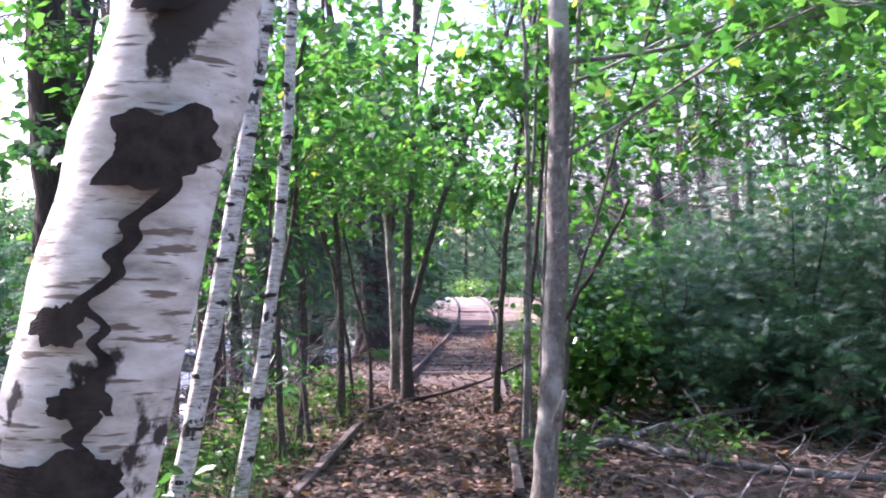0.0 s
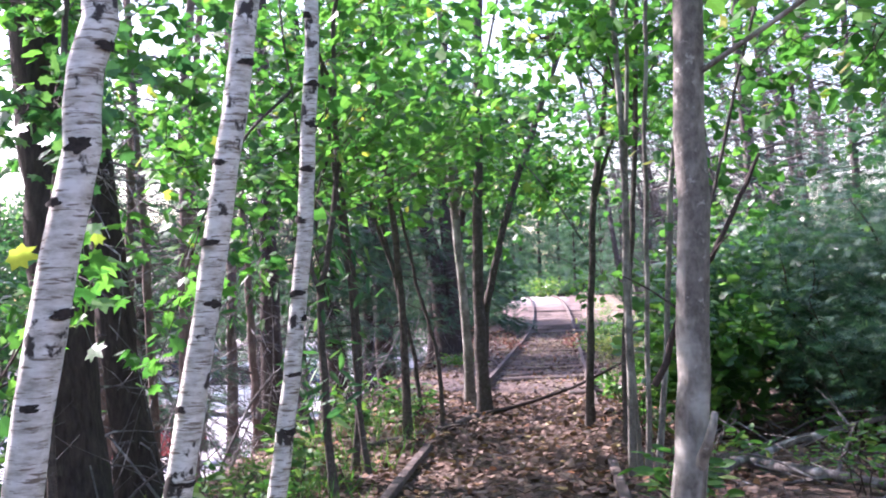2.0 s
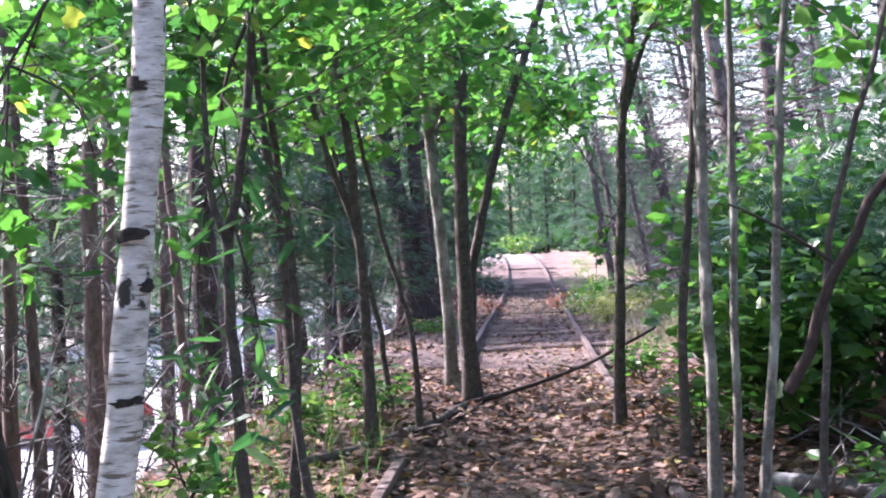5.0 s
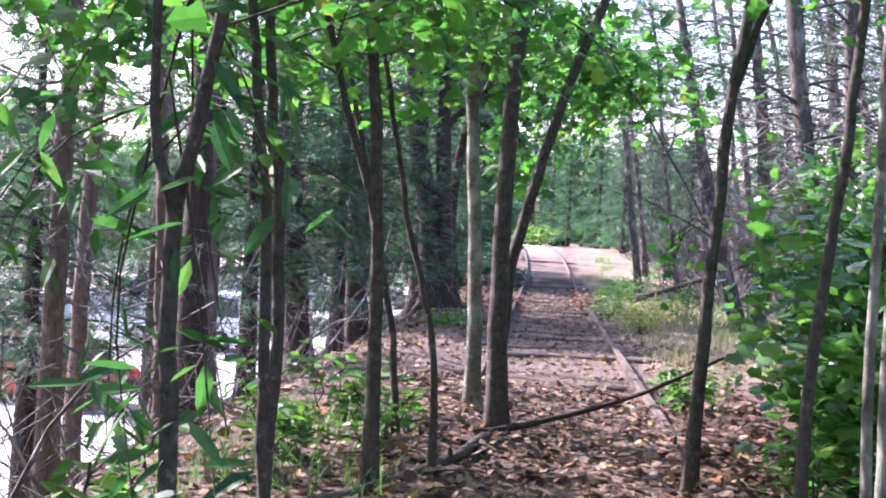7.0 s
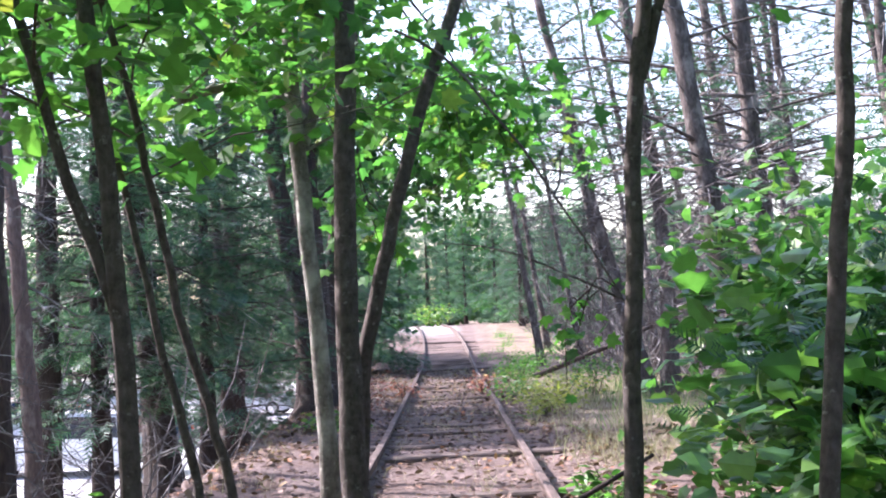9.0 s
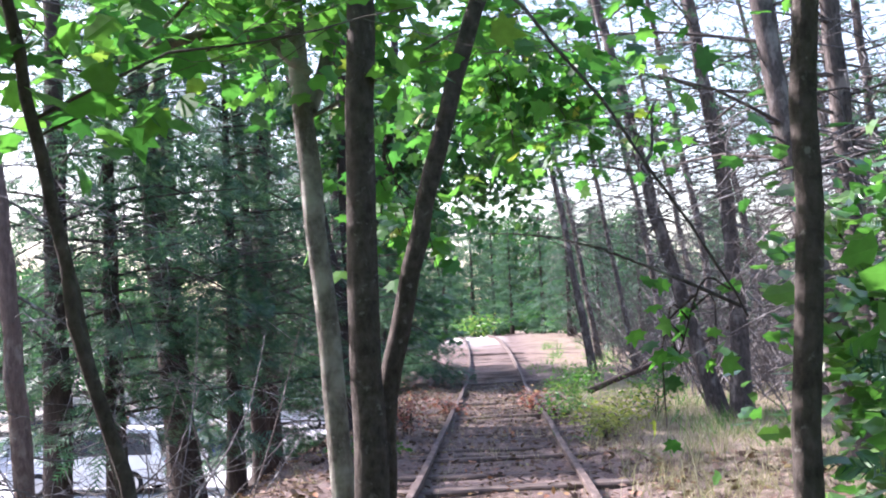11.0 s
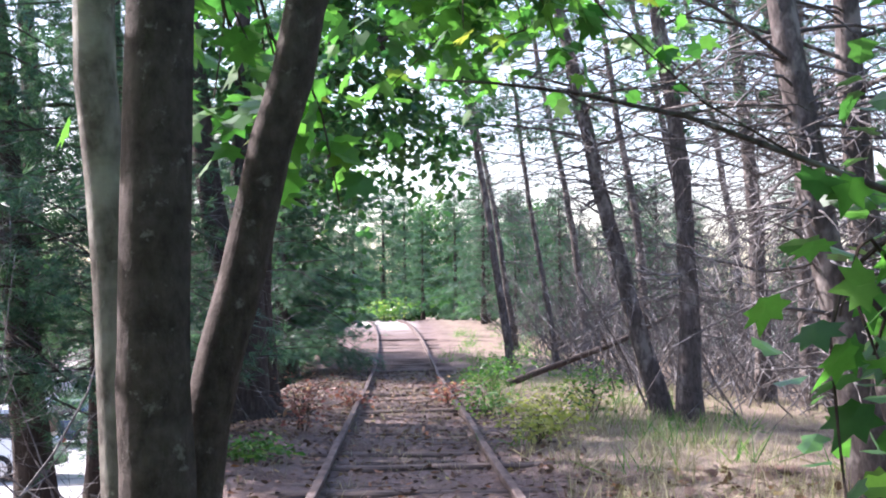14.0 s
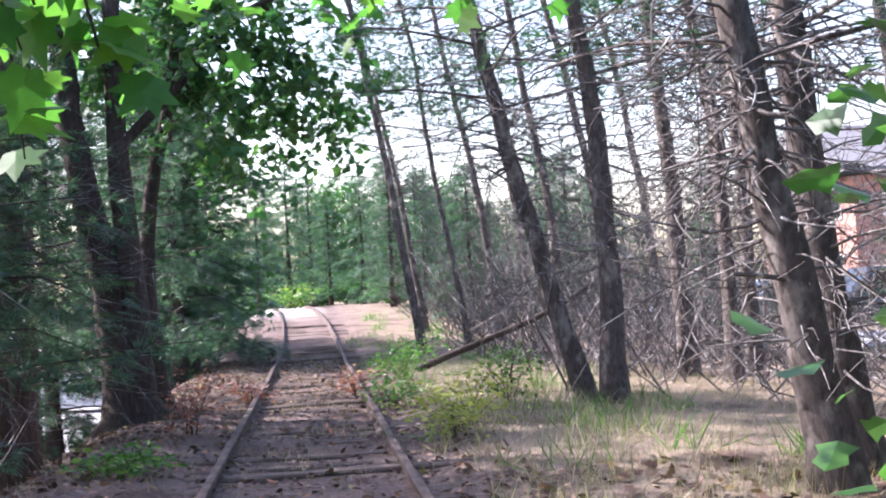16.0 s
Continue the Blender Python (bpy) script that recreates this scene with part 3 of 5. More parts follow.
def birch(nodes, r0, r1, seed, label, scars, top=4.0):
    rng = np.random.default_rng(seed)
    owner = sapling("birch", nodes, r0, r1, label, seed, limbs=6, low=0.72, reach=(0.6, 1.2), leaves=500, size=0.07, bark=M_BIRCH, template=OVAL, group="white birches", top=top, flare=0.25)
    p = [np.array(v, dtype=float) for v in nodes]
    p[0][2] = float(land(p[0][0], p[0][1])) - 0.05
    for i in range(scars):
        z = 0.25 + (p[-1][2] - 0.3) * (i + rng.uniform(0.2, 0.8)) / scars
        bark_patch(owner, p, r0, r1, z, rng.uniform(-2.3, -0.3), rng.uniform(0.55, 1.1), rng.uniform(0.009, 0.022), rng.uniform(0, 90))
    return owner


birch([(-0.19, 1.48, 0), (0.04, 1.48, 1.17), (0.095, 1.48, 1.435), (0.15, 1.48, 1.656), (0.26, 1.5, 2.1)], 0.084, 0.074, 31, "white birch trunk with peeling bark and black patches", 3)
near_birch = [o for o in scene.objects if o.name.startswith("birch") and o.type == "EMPTY"][0]
NB = [(-0.19, 1.48, -0.05), (0.04, 1.48, 1.17), (0.095, 1.48, 1.435), (0.15, 1.48, 1.656), (0.26, 1.5, 2.1)]
bark_patch(near_birch, NB, 0.084, 0.074, 1.50, -1.15, 0.62, 0.034, 4.0, 0.24)
bark_patch(near_birch, NB, 0.084, 0.074, 1.345, -1.8, 0.32, 0.022, 9.0)
bark_patch(near_birch, NB, 0.084, 0.074, 1.19, -1.5, 0.9, 0.035, 14.0)
bark_patch(near_birch, NB, 0.084, 0.074, 1.655, -1.6, 0.4, 0.03, 19.0)
bark_patch(near_birch, NB, 0.084, 0.074, 1.27, -1.4, 0.3, 0.018, 23.0, 0.05)
birch([(-1.21, 5.3, 0), (-1.08, 5.3, 0.8), (-0.94, 5.3, 1.55), (-0.86, 5.3, 2.0), (-0.74, 5.3, 2.6)], 0.055, 0.048, 32, "leaning white birch with dark scars beside the path", 10)
birch([(-1.24, 6.65, 0), (-1.11, 6.65, 0.6), (-1.0, 6.65, 1.2), (-0.9, 6.65, 1.8), (-0.8, 6.65, 2.4), (-0.7, 6.65, 3.2)], 0.056, 0.046, 33, "slender white birch with dark branch scars", 10)
birch([(-1.17, 8.15, 0), (-1.06, 8.15, 0.6), (-0.98, 8.15, 1.2), (-0.915, 8.15, 1.8), (-0.875, 8.15, 2.4), (-0.85, 8.15, 3.4)], 0.048, 0.038, 34, "thin white birch ringed with dark scars", 12)

# grey maple on the other side of the path
grey = sapling("maple_tree", [(0.71, 6.75, 0), (0.745, 6.75, 0.55), (0.785, 6.75, 1.1), (0.8, 6.75, 2.0), (0.8, 6.75, 3.0)], 0.066, 0.056, "smooth grey maple trunk with a broken stub near its foot", 35,
               limbs=12, low=0.5, reach=(1.0, 2.2), leaves=2000, bark=M_GREY, top=3.0, forks=[([(0.83, 6.75, 2.6), (1.58, 6.8, 2.72), (2.53, 6.8, 2.95)], 0.014)], aim=0.3)
part("stub", tube([(0.77, 6.72, 0.66), (0.81, 6.66, 0.77), (0.835, 6.63, 0.88)], 0.028, 0.012, 7, 6, 0, 0.12), M_GREY, grey, "broken grey branch stub", smooth=True)

sapling("young_maple", [(-1.25, 10.4, 0), (-1.3, 10.4, 0.8), (-1.31, 10.4, 1.35), (-1.24, 10.4, 1.65), (-1.17, 10.4, 2.3)], 0.036, 0.026, "forked young maple with thin dark stems", 41, limbs=11, leaves=1200, top=1.2,
        forks=[[(-1.31, 10.4, 1.35), (-1.37, 10.4, 1.6), (-1.39, 10.4, 2.05), (-1.44, 10.4, 2.5)]])
sapling("young_maple", [(-1.13, 11.2, 0), (-1.21, 11.2, 0.57), (-1.23, 11.2, 1.22), (-1.3, 11.2, 1.87), (-1.35, 11.2, 2.35)], 0.03, 0.022, "thin dark maple stem leaning over the bank", 42, limbs=9, leaves=800, top=1.2)
sapling("young_maple", [(-1.3, 11.5, 0), (-1.24, 11.5, 0.9), (-1.27, 11.5, 1.46), (-1.34, 11.5, 2.1)], 0.032, 0.025, "slim dark maple at the edge of the bank", 43, limbs=9, leaves=800, top=1.2)
sapling("young_maple", [(-1.1, 13.2, 0), (-1.12, 13.2, 1.0), (-1.16, 13.2, 1.81), (-1.23, 13.2, 2.44), (-1.29, 13.2, 3.06)], 0.048, 0.034, "dark maple stem with a slanting fork beside the path", 44, limbs=12, leaves=1280,
        forks=[[(-1.14, 13.2, 1.4), (-1.34, 13.2, 2.03), (-1.5, 13.2, 2.65), (-1.56, 13.2, 3.1)]], top=3)
sapling("young_maple", [(-0.83, 13.6, 0), (-0.85, 13.6, 0.71), (-0.93, 13.6, 1.05), (-1.03, 13.6, 1.43), (-1.12, 13.6, 1.86), (-1.21, 13.6, 2.3)], 0.026, 0.02, "thin maple stem curving out over the bank", 45, limbs=8, leaves=720, top=1.2)
sapling("young_maple", [(-1.14, 14.6, 0), (-1.21, 14.6, 0.77), (-1.33, 14.6, 1.27), (-1.5, 14.6, 2.1)], 0.03, 0.022, "thin leaning maple stem on the bank", 46, limbs=8, leaves=720, top=1.2)

# the three-stemmed maple
sapling("maple_tree", [(-0.76, 16.2, 0), (-0.79, 16.2, 0.88), (-0.85, 16.2, 1.8), (-0.91, 16.2, 2.7), (-0.94, 16.2, 3.65)], 0.056, 0.043, "grey maple stem sunlit along one side, one of three together", 47, limbs=12, leaves=1800, bark=M_GREY, low=0.42,
        forks=[[(-0.86, 16.2, 2.4), (-0.73, 16.3, 2.9), (-0.63, 16.4, 3.4)], [(-0.86, 16.2, 2.55), (-1.13, 16.1, 2.75), (-1.53, 16.0, 2.65)]], top=3.0, size=0.115, template=MAPLE)
sapling("maple_tree", [(-0.57, 15.5, 0), (-0.59, 15.5, 0.9), (-0.59, 15.5, 1.5), (-0.57, 15.5, 2.4), (-0.53, 15.5, 3.5)], 0.069, 0.054, "straight dark maple stem, the thickest of three together", 48, limbs=9, leaves=1300, bark=M_BROWN, low=0.5, top=3.2, size=0.115, template=MAPLE, aim=2.6)
sapling("maple_tree", [(-0.56, 15.62, 0), (-0.55, 15.6, 0.9), (-0.48, 15.6, 1.35), (-0.38, 15.6, 1.75), (-0.26, 15.6, 2.2), (0.05, 15.6, 3.1)], 0.045, 0.036, "maple stem leaning out over the track, one of three together", 49, limbs=4, leaves=260, bark=M_BROWN, low=0.82, top=2.6, size=0.115, template=MAPLE,
        forks=[([(-0.29, 15.6, 2.9), (-0.03, 15.4, 2.7), (0.24, 15.35, 2.34), (0.57, 15.3, 1.82), (0.76, 15.35, 1.5)], 0.009)])


def bough(at, reach, n, size, seed, label, start, mat=None, template=MAPLE, spread=(0.4, 0.35, 0.28), owner=None, thick=0.012):
    """A hanging leafy bough with a few side twigs."""
    rng = np.random.default_rng(seed)
    owner = owner or thing("maple_bough", start, label, "branch", "hanging boughs")
    a, b = np.array(start, dtype=float), np.array(at, dtype=float)
    mid = (a + b) / 2 + (0, 0, 0.15)
    part("branch", tube([a, mid, b], thick if n > 60 else 0.005, 0.003, 5, 8), M_DARKTWIG, owner, smooth=True)
    spine = spline([a, mid, b], 20)
    k = max(4, n // 22)
    p = []
    for i in range(k):
        root = spine[rng.integers(10, 20)]
        e = b + np.clip(rng.normal(0, 1, 3), -1.7, 1.7) * spread * 1.1
        m = (root + e) / 2 + (0, 0, 0.08) + rng.normal(0, 0.04, 3)
        part("twig", tube([root, m, e], 0.005, 0.002, 4, 6), M_DARKTWIG, owner)
        c = spline([root, m, e], 20)
        q = n // k
        p.append(c[np.clip((20 * rng.beta(2.2, 1.0, q)).astype(int), 0, 19)] + rng.normal(0, 0.075, (q, 3)))
    part("foliage", leaf_cloud(template, np.concatenate(p), size, rng, 0.5, 0.7), mat or M_MAPLE, owner)
    return owner


bough((0.42, 19.2, 2.7), 1, 430, 0.12, 61, "dark green maple bough hanging over the track", (-0.35, 17.0, 3.6), spread=(0.42, 0.45, 0.26))
bough((0.1, 18.8, 2.86), 1, 420, 0.12, 66, "green maple bough overhead", (-0.5, 16.6, 3.6), spread=(0.38, 0.35, 0.22))
bough((-0.62, 16.85, 1.98), 1, 42, 0.12, 62, "bright maple leaves hanging beside the stems", (-0.8, 16.3, 2.7), spread=(0.09, 0.12, 0.24))
bough((0.57, 15.4, 1.27), 1, 30, 0.085, 63, "maple leaves at a drooping branch tip", (0.76, 15.35, 1.5), spread=(0.055, 0.1, 0.15))
bough((-1.4, 17.4, 2.9), 1, 150, 0.12, 64, "sunlit maple bough over the bank", (-0.98, 16.3, 3.0), spread=(0.5, 0.4, 0.2))
bough((-1.9, 13.9, 2.6), 1, 170, 0.12, 65, "sunlit maple bough over the bank", (-1.2, 13.3, 2.6), spread=(0.5, 0.45, 0.25))
bough((-1.6, 6.3, 1.1), 1, 110, 0.1, 67, "bright low maple leaves beside the birches", (-1.9, 6.6, 0.2), spread=(0.2, 0.25, 0.5))
bough((-3.1, 9.4, 3.2), 1, 420, 0.12, 85, "sunlit maple bough high over the bank", (-3.3, 10.5, 3.6), spread=(0.9, 0.8, 0.45), template=MAPLE_LO)
bough((-4.6, 12.4, 4.0), 1, 480, 0.13, 86, "sunlit maple bough high over the bank", (-3.6, 12.0, 4.2), spread=(1.2, 1.0, 0.7), template=MAPLE_LO)
bough((-4.9, 9.4, 3.4), 1, 480, 0.13, 87, "sunlit maple bough high over the bank", (-5.0, 9.7, 2.9), spread=(0.9, 1.0, 0.9), template=MAPLE_LO)
bough((-1.75, 8.8, 1.55), 1, 130, 0.10, 68, "green maple leaves hanging behind the birches", (-1.3, 9.6, 2.6), spread=(0.35, 0.5, 0.35))
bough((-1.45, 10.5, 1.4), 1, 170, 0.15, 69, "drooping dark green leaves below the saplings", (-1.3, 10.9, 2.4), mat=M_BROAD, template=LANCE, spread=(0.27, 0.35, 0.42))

bough((2.1, 9.2, 2.75), 1, 420, 0.11, 75, "dark green maple bough over the shrubs", (4.3, 12.0, 3.4), spread=(0.7, 0.8, 0.3), template=MAPLE_LO)
bough((3.1, 11.0, 2.9), 1, 520, 0.11, 76, "dark green maple bough over the shrubs", (4.5, 12.6, 3.6), spread=(0.8, 0.8, 0.35), template=MAPLE_LO)
bough((-0.5, 17.05, 1.9), 1, 46, 0.125, 77, "dark maple leaves hanging by the stems", (-0.75, 16.4, 2.7), spread=(0.13, 0.13, 0.14))

bough((-2.9, 13.3, 2.3), 1, 260, 0.12, 88, "green maple bough beside the cedars", (-3.5, 12.2, 3.0), spread=(0.5, 0.6, 0.55), template=MAPLE_LO)
bough((-3.6, 15.8, 3.0), 1, 260, 0.12, 89, "green maple bough above the cedars", (-3.6, 14.6, 3.2), spread=(0.7, 0.6, 0.5), template=MAPLE_LO)

# darker M_BROAD leaves on this maple stand in for shade
bough((-1.75, 11.6, 2.15), 1, 230, 0.115, 301, "hanging maple bough among the saplings, shade painted into its leaves", (-1.3, 11.5, 2.9), mat=M_BROAD, spread=(0.4, 0.4, 0.3))
bough((-2.75, 13.0, 2.9), 1, 420, 0.12, 302, "shaded maple bough over the bank", (-3.5, 12.1, 3.3), spread=(0.6, 0.6, 0.5), template=MAPLE_LO)
bough((-4.4, 15.2, 3.1), 1, 520, 0.13, 303, "shaded maple bough above the cedars", (-3.6, 12.3, 3.6), spread=(0.8, 0.8, 0.75), template=MAPLE_LO)
# shade put into the leaf colour here too, by M_BROAD instead of M_MAPLE
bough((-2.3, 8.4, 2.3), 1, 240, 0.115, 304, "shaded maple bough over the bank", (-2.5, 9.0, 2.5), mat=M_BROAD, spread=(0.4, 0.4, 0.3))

bough((0.05, 12.6, 3.55), 1, 520, 0.115, 305, "green maple bough high over the path", (0.95, 12.15, 2.75), spread=(0.6, 0.8, 0.35), template=MAPLE_LO)
bough((0.6, 11.4, 3.3), 1, 300, 0.115, 306, "green maple bough high over the path", (0.77, 10.95, 2.6), spread=(0.4, 0.6, 0.3), template=MAPLE_LO)

# right-hand saplings
sapling("young_maple", [(0.52, 13.6, 0), (0.57, 13.6, 1.1), (0.62, 13.6, 2.0), (0.7, 13.6, 2.64), (0.76, 13.6, 3.06)], 0.045, 0.035, "straight brown maple stem with mossy bark by the rail", 51, limbs=10, leaves=1040, top=3, aim=0.5,
        forks=[[(0.65, 13.6, 2.2), (0.81, 13.6, 2.68), (0.98, 13.6, 2.97)]])
sapling("young_maple", [(0.76, 10.95, 0), (0.77, 10.95, 1.35), (0.77, 10.95, 2.56)], 0.034, 0.027, "slim grey-brown maple stem in a row", 52, limbs=8, leaves=720, aim=0.2, bark=M_GREY)
sapling("young_maple", [(0.83, 11.3, 0), (0.8, 11.3, 1.2), (0.83, 11.3, 2.6)], 0.026, 0.02, "thin grey maple stem in a row", 53, limbs=7, leaves=640, aim=0.4, bark=M_GREY)
sapling("young_maple", [(0.9, 10.6, 0), (1.01, 10.6, 1.05), (1.06, 10.6, 1.91), (1.12, 10.6, 2.47)], 0.028, 0.022, "thin grey maple stem leaning away from the path", 54, limbs=8, leaves=720, aim=0.0, bark=M_GREY)
sapling("young_maple", [(0.87, 11.05, 0), (0.92, 11.05, 1.34), (0.94, 11.05, 2.56)], 0.026, 0.02, "thin grey maple stem in a row", 55, limbs=7, leaves=560, aim=0.6, bark=M_GREY)
sapling("young_maple", [(1.0, 9.95, 0), (1.05, 9.95, 0.82), (1.08, 9.95, 1.25), (1.2, 9.95, 1.71), (1.28, 9.95, 1.96)], 0.02, 0.015, "thin bent sapling with a dark leaning stem", 56, limbs=6, leaves=600, aim=0.2)
sapling("young_maple", [(0.78, 12.15, 0), (0.8, 12.15, 0.91), (0.86, 12.15, 1.48), (0.91, 12.15, 2.06), (0.95, 12.15, 2.7)], 0.033, 0.027, "dark maple stem leaning over a leafy shrub", 58, limbs=8, leaves=720, aim=0.1)
sapling("young_maple", [(4.4, 13.0, 0), (4.5, 13.0, 1.4), (4.6, 13.0, 3.0)], 0.05, 0.03, "leafy maple behind the evergreen shrubs", 70, limbs=14, leaves=2300, reach=(1.2, 2.2), low=0.5)
# two bank maples take the darker M_BROAD leaf in place of shade
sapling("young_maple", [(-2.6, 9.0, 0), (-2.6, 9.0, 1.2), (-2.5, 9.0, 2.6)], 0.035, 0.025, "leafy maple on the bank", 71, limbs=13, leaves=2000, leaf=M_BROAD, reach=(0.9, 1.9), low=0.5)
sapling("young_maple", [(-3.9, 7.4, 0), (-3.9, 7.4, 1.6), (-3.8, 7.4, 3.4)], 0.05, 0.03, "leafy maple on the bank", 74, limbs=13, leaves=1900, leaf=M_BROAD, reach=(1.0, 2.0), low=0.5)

# ---- big dark trees on the bank ----


def twig_fan(nodes, n, length, rng, z0=0.15, z1=0.9, r=0.012, fine=2, tilt=-0.1):
    """Dead side branches along a trunk."""
    c = spline(nodes, 60)
    out = []
    for i in range(n):
        k = int(59 * rng.uniform(z0, z1))
        az = rng.uniform(0, 2 * np.pi)
        ln = length * rng.uniform(0.4, 1.2)
        d = np.array([math.cos(az), math.sin(az), tilt + rng.normal(0, 0.22)])
        a = c[k]
        m = a + d * ln * 0.5 + rng.normal(0, 0.09 * ln, 3)
        e = a + d * ln + rng.normal(0, 0.2 * ln, 3) - (0, 0, 0.18 * ln)
        out.append(tube([a, m, e], r * rng.uniform(0.5, 1.1), r * 0.2, 4, 5))
        for _ in range(fine):
            s = rng.uniform(0.3, 0.95)
            b = a + (e - a) * s
            q = b + (d + rng.normal(0, 0.7, 3)) * ln * rng.uniform(0.15, 0.4)
            out.append(tube([b, (b + q) / 2 + rng.normal(0, 0.02, 3), q], r * 0.35, r * 0.12, 3, 3))
    return join(out)


def big_tree(name, nodes, r0, r1, label, seed, bark, twigs=0, reach=1.2, extra=(), needles=0, group="", twig_mat=None, flare=0.8, height=9.0, tufts_from=0.55, category="tree", single=False):
    rng = np.random.default_rng(seed)
    nodes = [np.array(p, dtype=float) for p in nodes]
    nodes[0][2] = float(land(nodes[0][0], nodes[0][1])) - 0.1
    lean = (nodes[-1] - nodes[1]) / (nodes[-1][2] - nodes[1][2])
    while nodes[-1][2] < height:
        nodes.append(nodes[-1] + lean * 2.2 + rng.normal(0, 0.1, 3) * (1, 1, 0))
    owner = thing(name, tuple(nodes[0]), label, category, group)
    part("trunk", tube(nodes, r0, r1 * 0.45, 14, 30, flare, 0.045, 0.01, rng), bark, owner, smooth=True)
    for e, er in extra:
        part("fork", tube(e, er, er * 0.4, 9, 12, 0, 0.05, 0.01, rng), bark, owner, smooth=True)
    if twigs:
        if single:
            for _ in range(twigs):
                part("dead_branch", twig_fan(nodes, 1, reach, rng, 0.08, 0.55, 0.017, 5), twig_mat or M_TWIG, owner)
        else:
            tagged(part("dead_twig_tangle", twig_fan(nodes, twigs, reach, rng, 0.08, 0.75, 0.014, 5), twig_mat or M_TWIG, owner), kind="stuff")
    if needles:
        c = spline(nodes, 60)
        pts, outs, limbs = [], [], []
        for i in range(26):
            k = int(59 * (tufts_from + (0.98 - tufts_from) * i / 26))
            az = i * 2.4 + rng.normal(0, 0.3)
            ln = reach * 1.6 * (1.25 - 0.8 * i / 26)
            d = np.array([math.cos(az), math.sin(az), 0.12])
            e = c[k] + d * ln
            limbs.append(tube([c[k], c[k] + d * ln * 0.5 + (0, 0, 0.1), e], 0.022, 0.006, 5, 5))
            m = needles // 26
            s = rng.uniform(0.3, 1.05, m)
            pts.append(c[k] + d * ln * s[:, None] + rng.normal(0, 1, (m, 3)) * (0.3, 0.3, 0.14))
            outs.append(np.repeat(d[None], m, 0))
        for li in limbs:
            part("branch", li, bark, owner, smooth=True)
        p, o = np.concatenate(pts), np.concatenate(outs)
        high = p[:, 2] > 0.55
        p, o = p[high], o[high]
        part("needles", leaf_cloud(TUFT, p, 0.2, rng, 0.8, -0.2, o), M_NEEDLE, owner)
    return owner


big_tree("dark_tree", [(-3.05, 10.5, 0), (-3.12, 10.5, 0.5), (-3.2, 10.5, 1.9), (-3.3, 10.5, 3.0)], 0.26, 0.2, "thick dark-barked tree on the bank", 81, M_DARK, 26, 1.0)
big_tree("dark_tree", [(-3.1, 12.0, 0), (-3.3, 12.0, 0.9), (-3.44, 12.0, 2.17), (-3.58, 12.0, 3.4)], 0.17, 0.135, "dark-barked tree with thin dead twigs on the bank", 82, M_DARK, 34, 1.2)
big_tree("dark_tree", [(-4.3, 9.7, 0), (-4.6, 9.7, 1.0), (-5.0, 9.7, 2.6)], 0.19, 0.15, "dark leaning tree lower on the bank", 83, M_DARK, 20, 1.2)
for i, (x, y, r, lean) in enumerate([(-4.35, 17.0, 0.1, 0.02), (-3.9, 14.6, 0.055, -0.05), (-4.6, 15.6, 0.07, 0.04), (-3.7, 18.0, 0.06, -0.06), (-4.9, 19.0, 0.09, 0.03), (-4.2, 21.5, 0.1, -0.08), (-5.3, 22.5, 0.1, 0.02), (-5.6, 17.5, 0.1, 0.0)]):
    big_tree("cedar_tree", [(x, y, 0), (x + lean, y, 0.8), (x + lean * 2.5, y, 2.6), (x + lean * 4, y, 4)], r, r * 0.75, "reddish bare cedar trunk with brittle dead twigs", 90 + i, M_CEDAR, 46, 0.95, group="cedars on the bank", height=6.5)
for i, (x, y, r, dx) in enumerate([(-3.8, 19.3, 0.17, -0.02), (-4.4, 28.0, 0.24, -0.18), (-5.1, 30.0, 0.2, -0.02), (-4.1, 32.0, 0.24, 0.02), (-3.9, 30.6, 0.13, -0.06), (-4.65, 34.8, 0.24, 0.05), (-5.6, 26.0, 0.2, 0.03), (-3.6, 38.5, 0.16, 0.02)]):
    big_tree("pine_tree", [(x, y, 0), (x + dx, y, 0.7), (x + dx * 2.2, y, 2.8), (x + dx * 3, y, 4.5)], r, r * 0.75, "dark pine on the bank with drooping needle boughs", 110 + i, M_DARK, 24, 1.5, needles=0 if i == 0 else 900 if i in (2, 3, 4) else 1500, group="pines on the bank", height=7.6, tufts_from=0.2)
oak = big_tree("oak_tree", [(-2.3, 30.4, 0), (-2.45, 30.4, 1.0), (-2.57, 30.4, 1.9), (-2.87, 30.4, 3.4), (-3.02, 30.4, 5.0)], 0.26, 0.17, "dark oak dividing into heavy trunks beside the track", 120, M_DARK, 6, 1.0, flare=1.3,
         extra=[([(-2.2, 30.35, 0.0), (-2.2, 30.35, 1.0), (-2.25, 30.35, 1.9), (-2.34, 30.35, 3.5), (-2.36, 30.35, 5.2), (-2.2, 30.4, 7.5)], 0.2),
                ([(-2.34, 30.4, 3.4), (-1.9, 30.4, 3.85), (-1.51, 30.4, 4.22), (-1.21, 30.4, 4.75), (-0.48, 30.4, 5.2), (0.5, 30.4, 5.6)], 0.075)])
big_tree("oak_tree", [(-2.07, 31.6, 0), (-2.15, 31.6, 0.9), (-2.2, 31.6, 1.76), (-2.08, 31.6, 3.05), (-1.76, 31.6, 4.43)], 0.13, 0.09, "slimmer dark oak behind the divided one", 121, M_DARK, 8, 1.0)

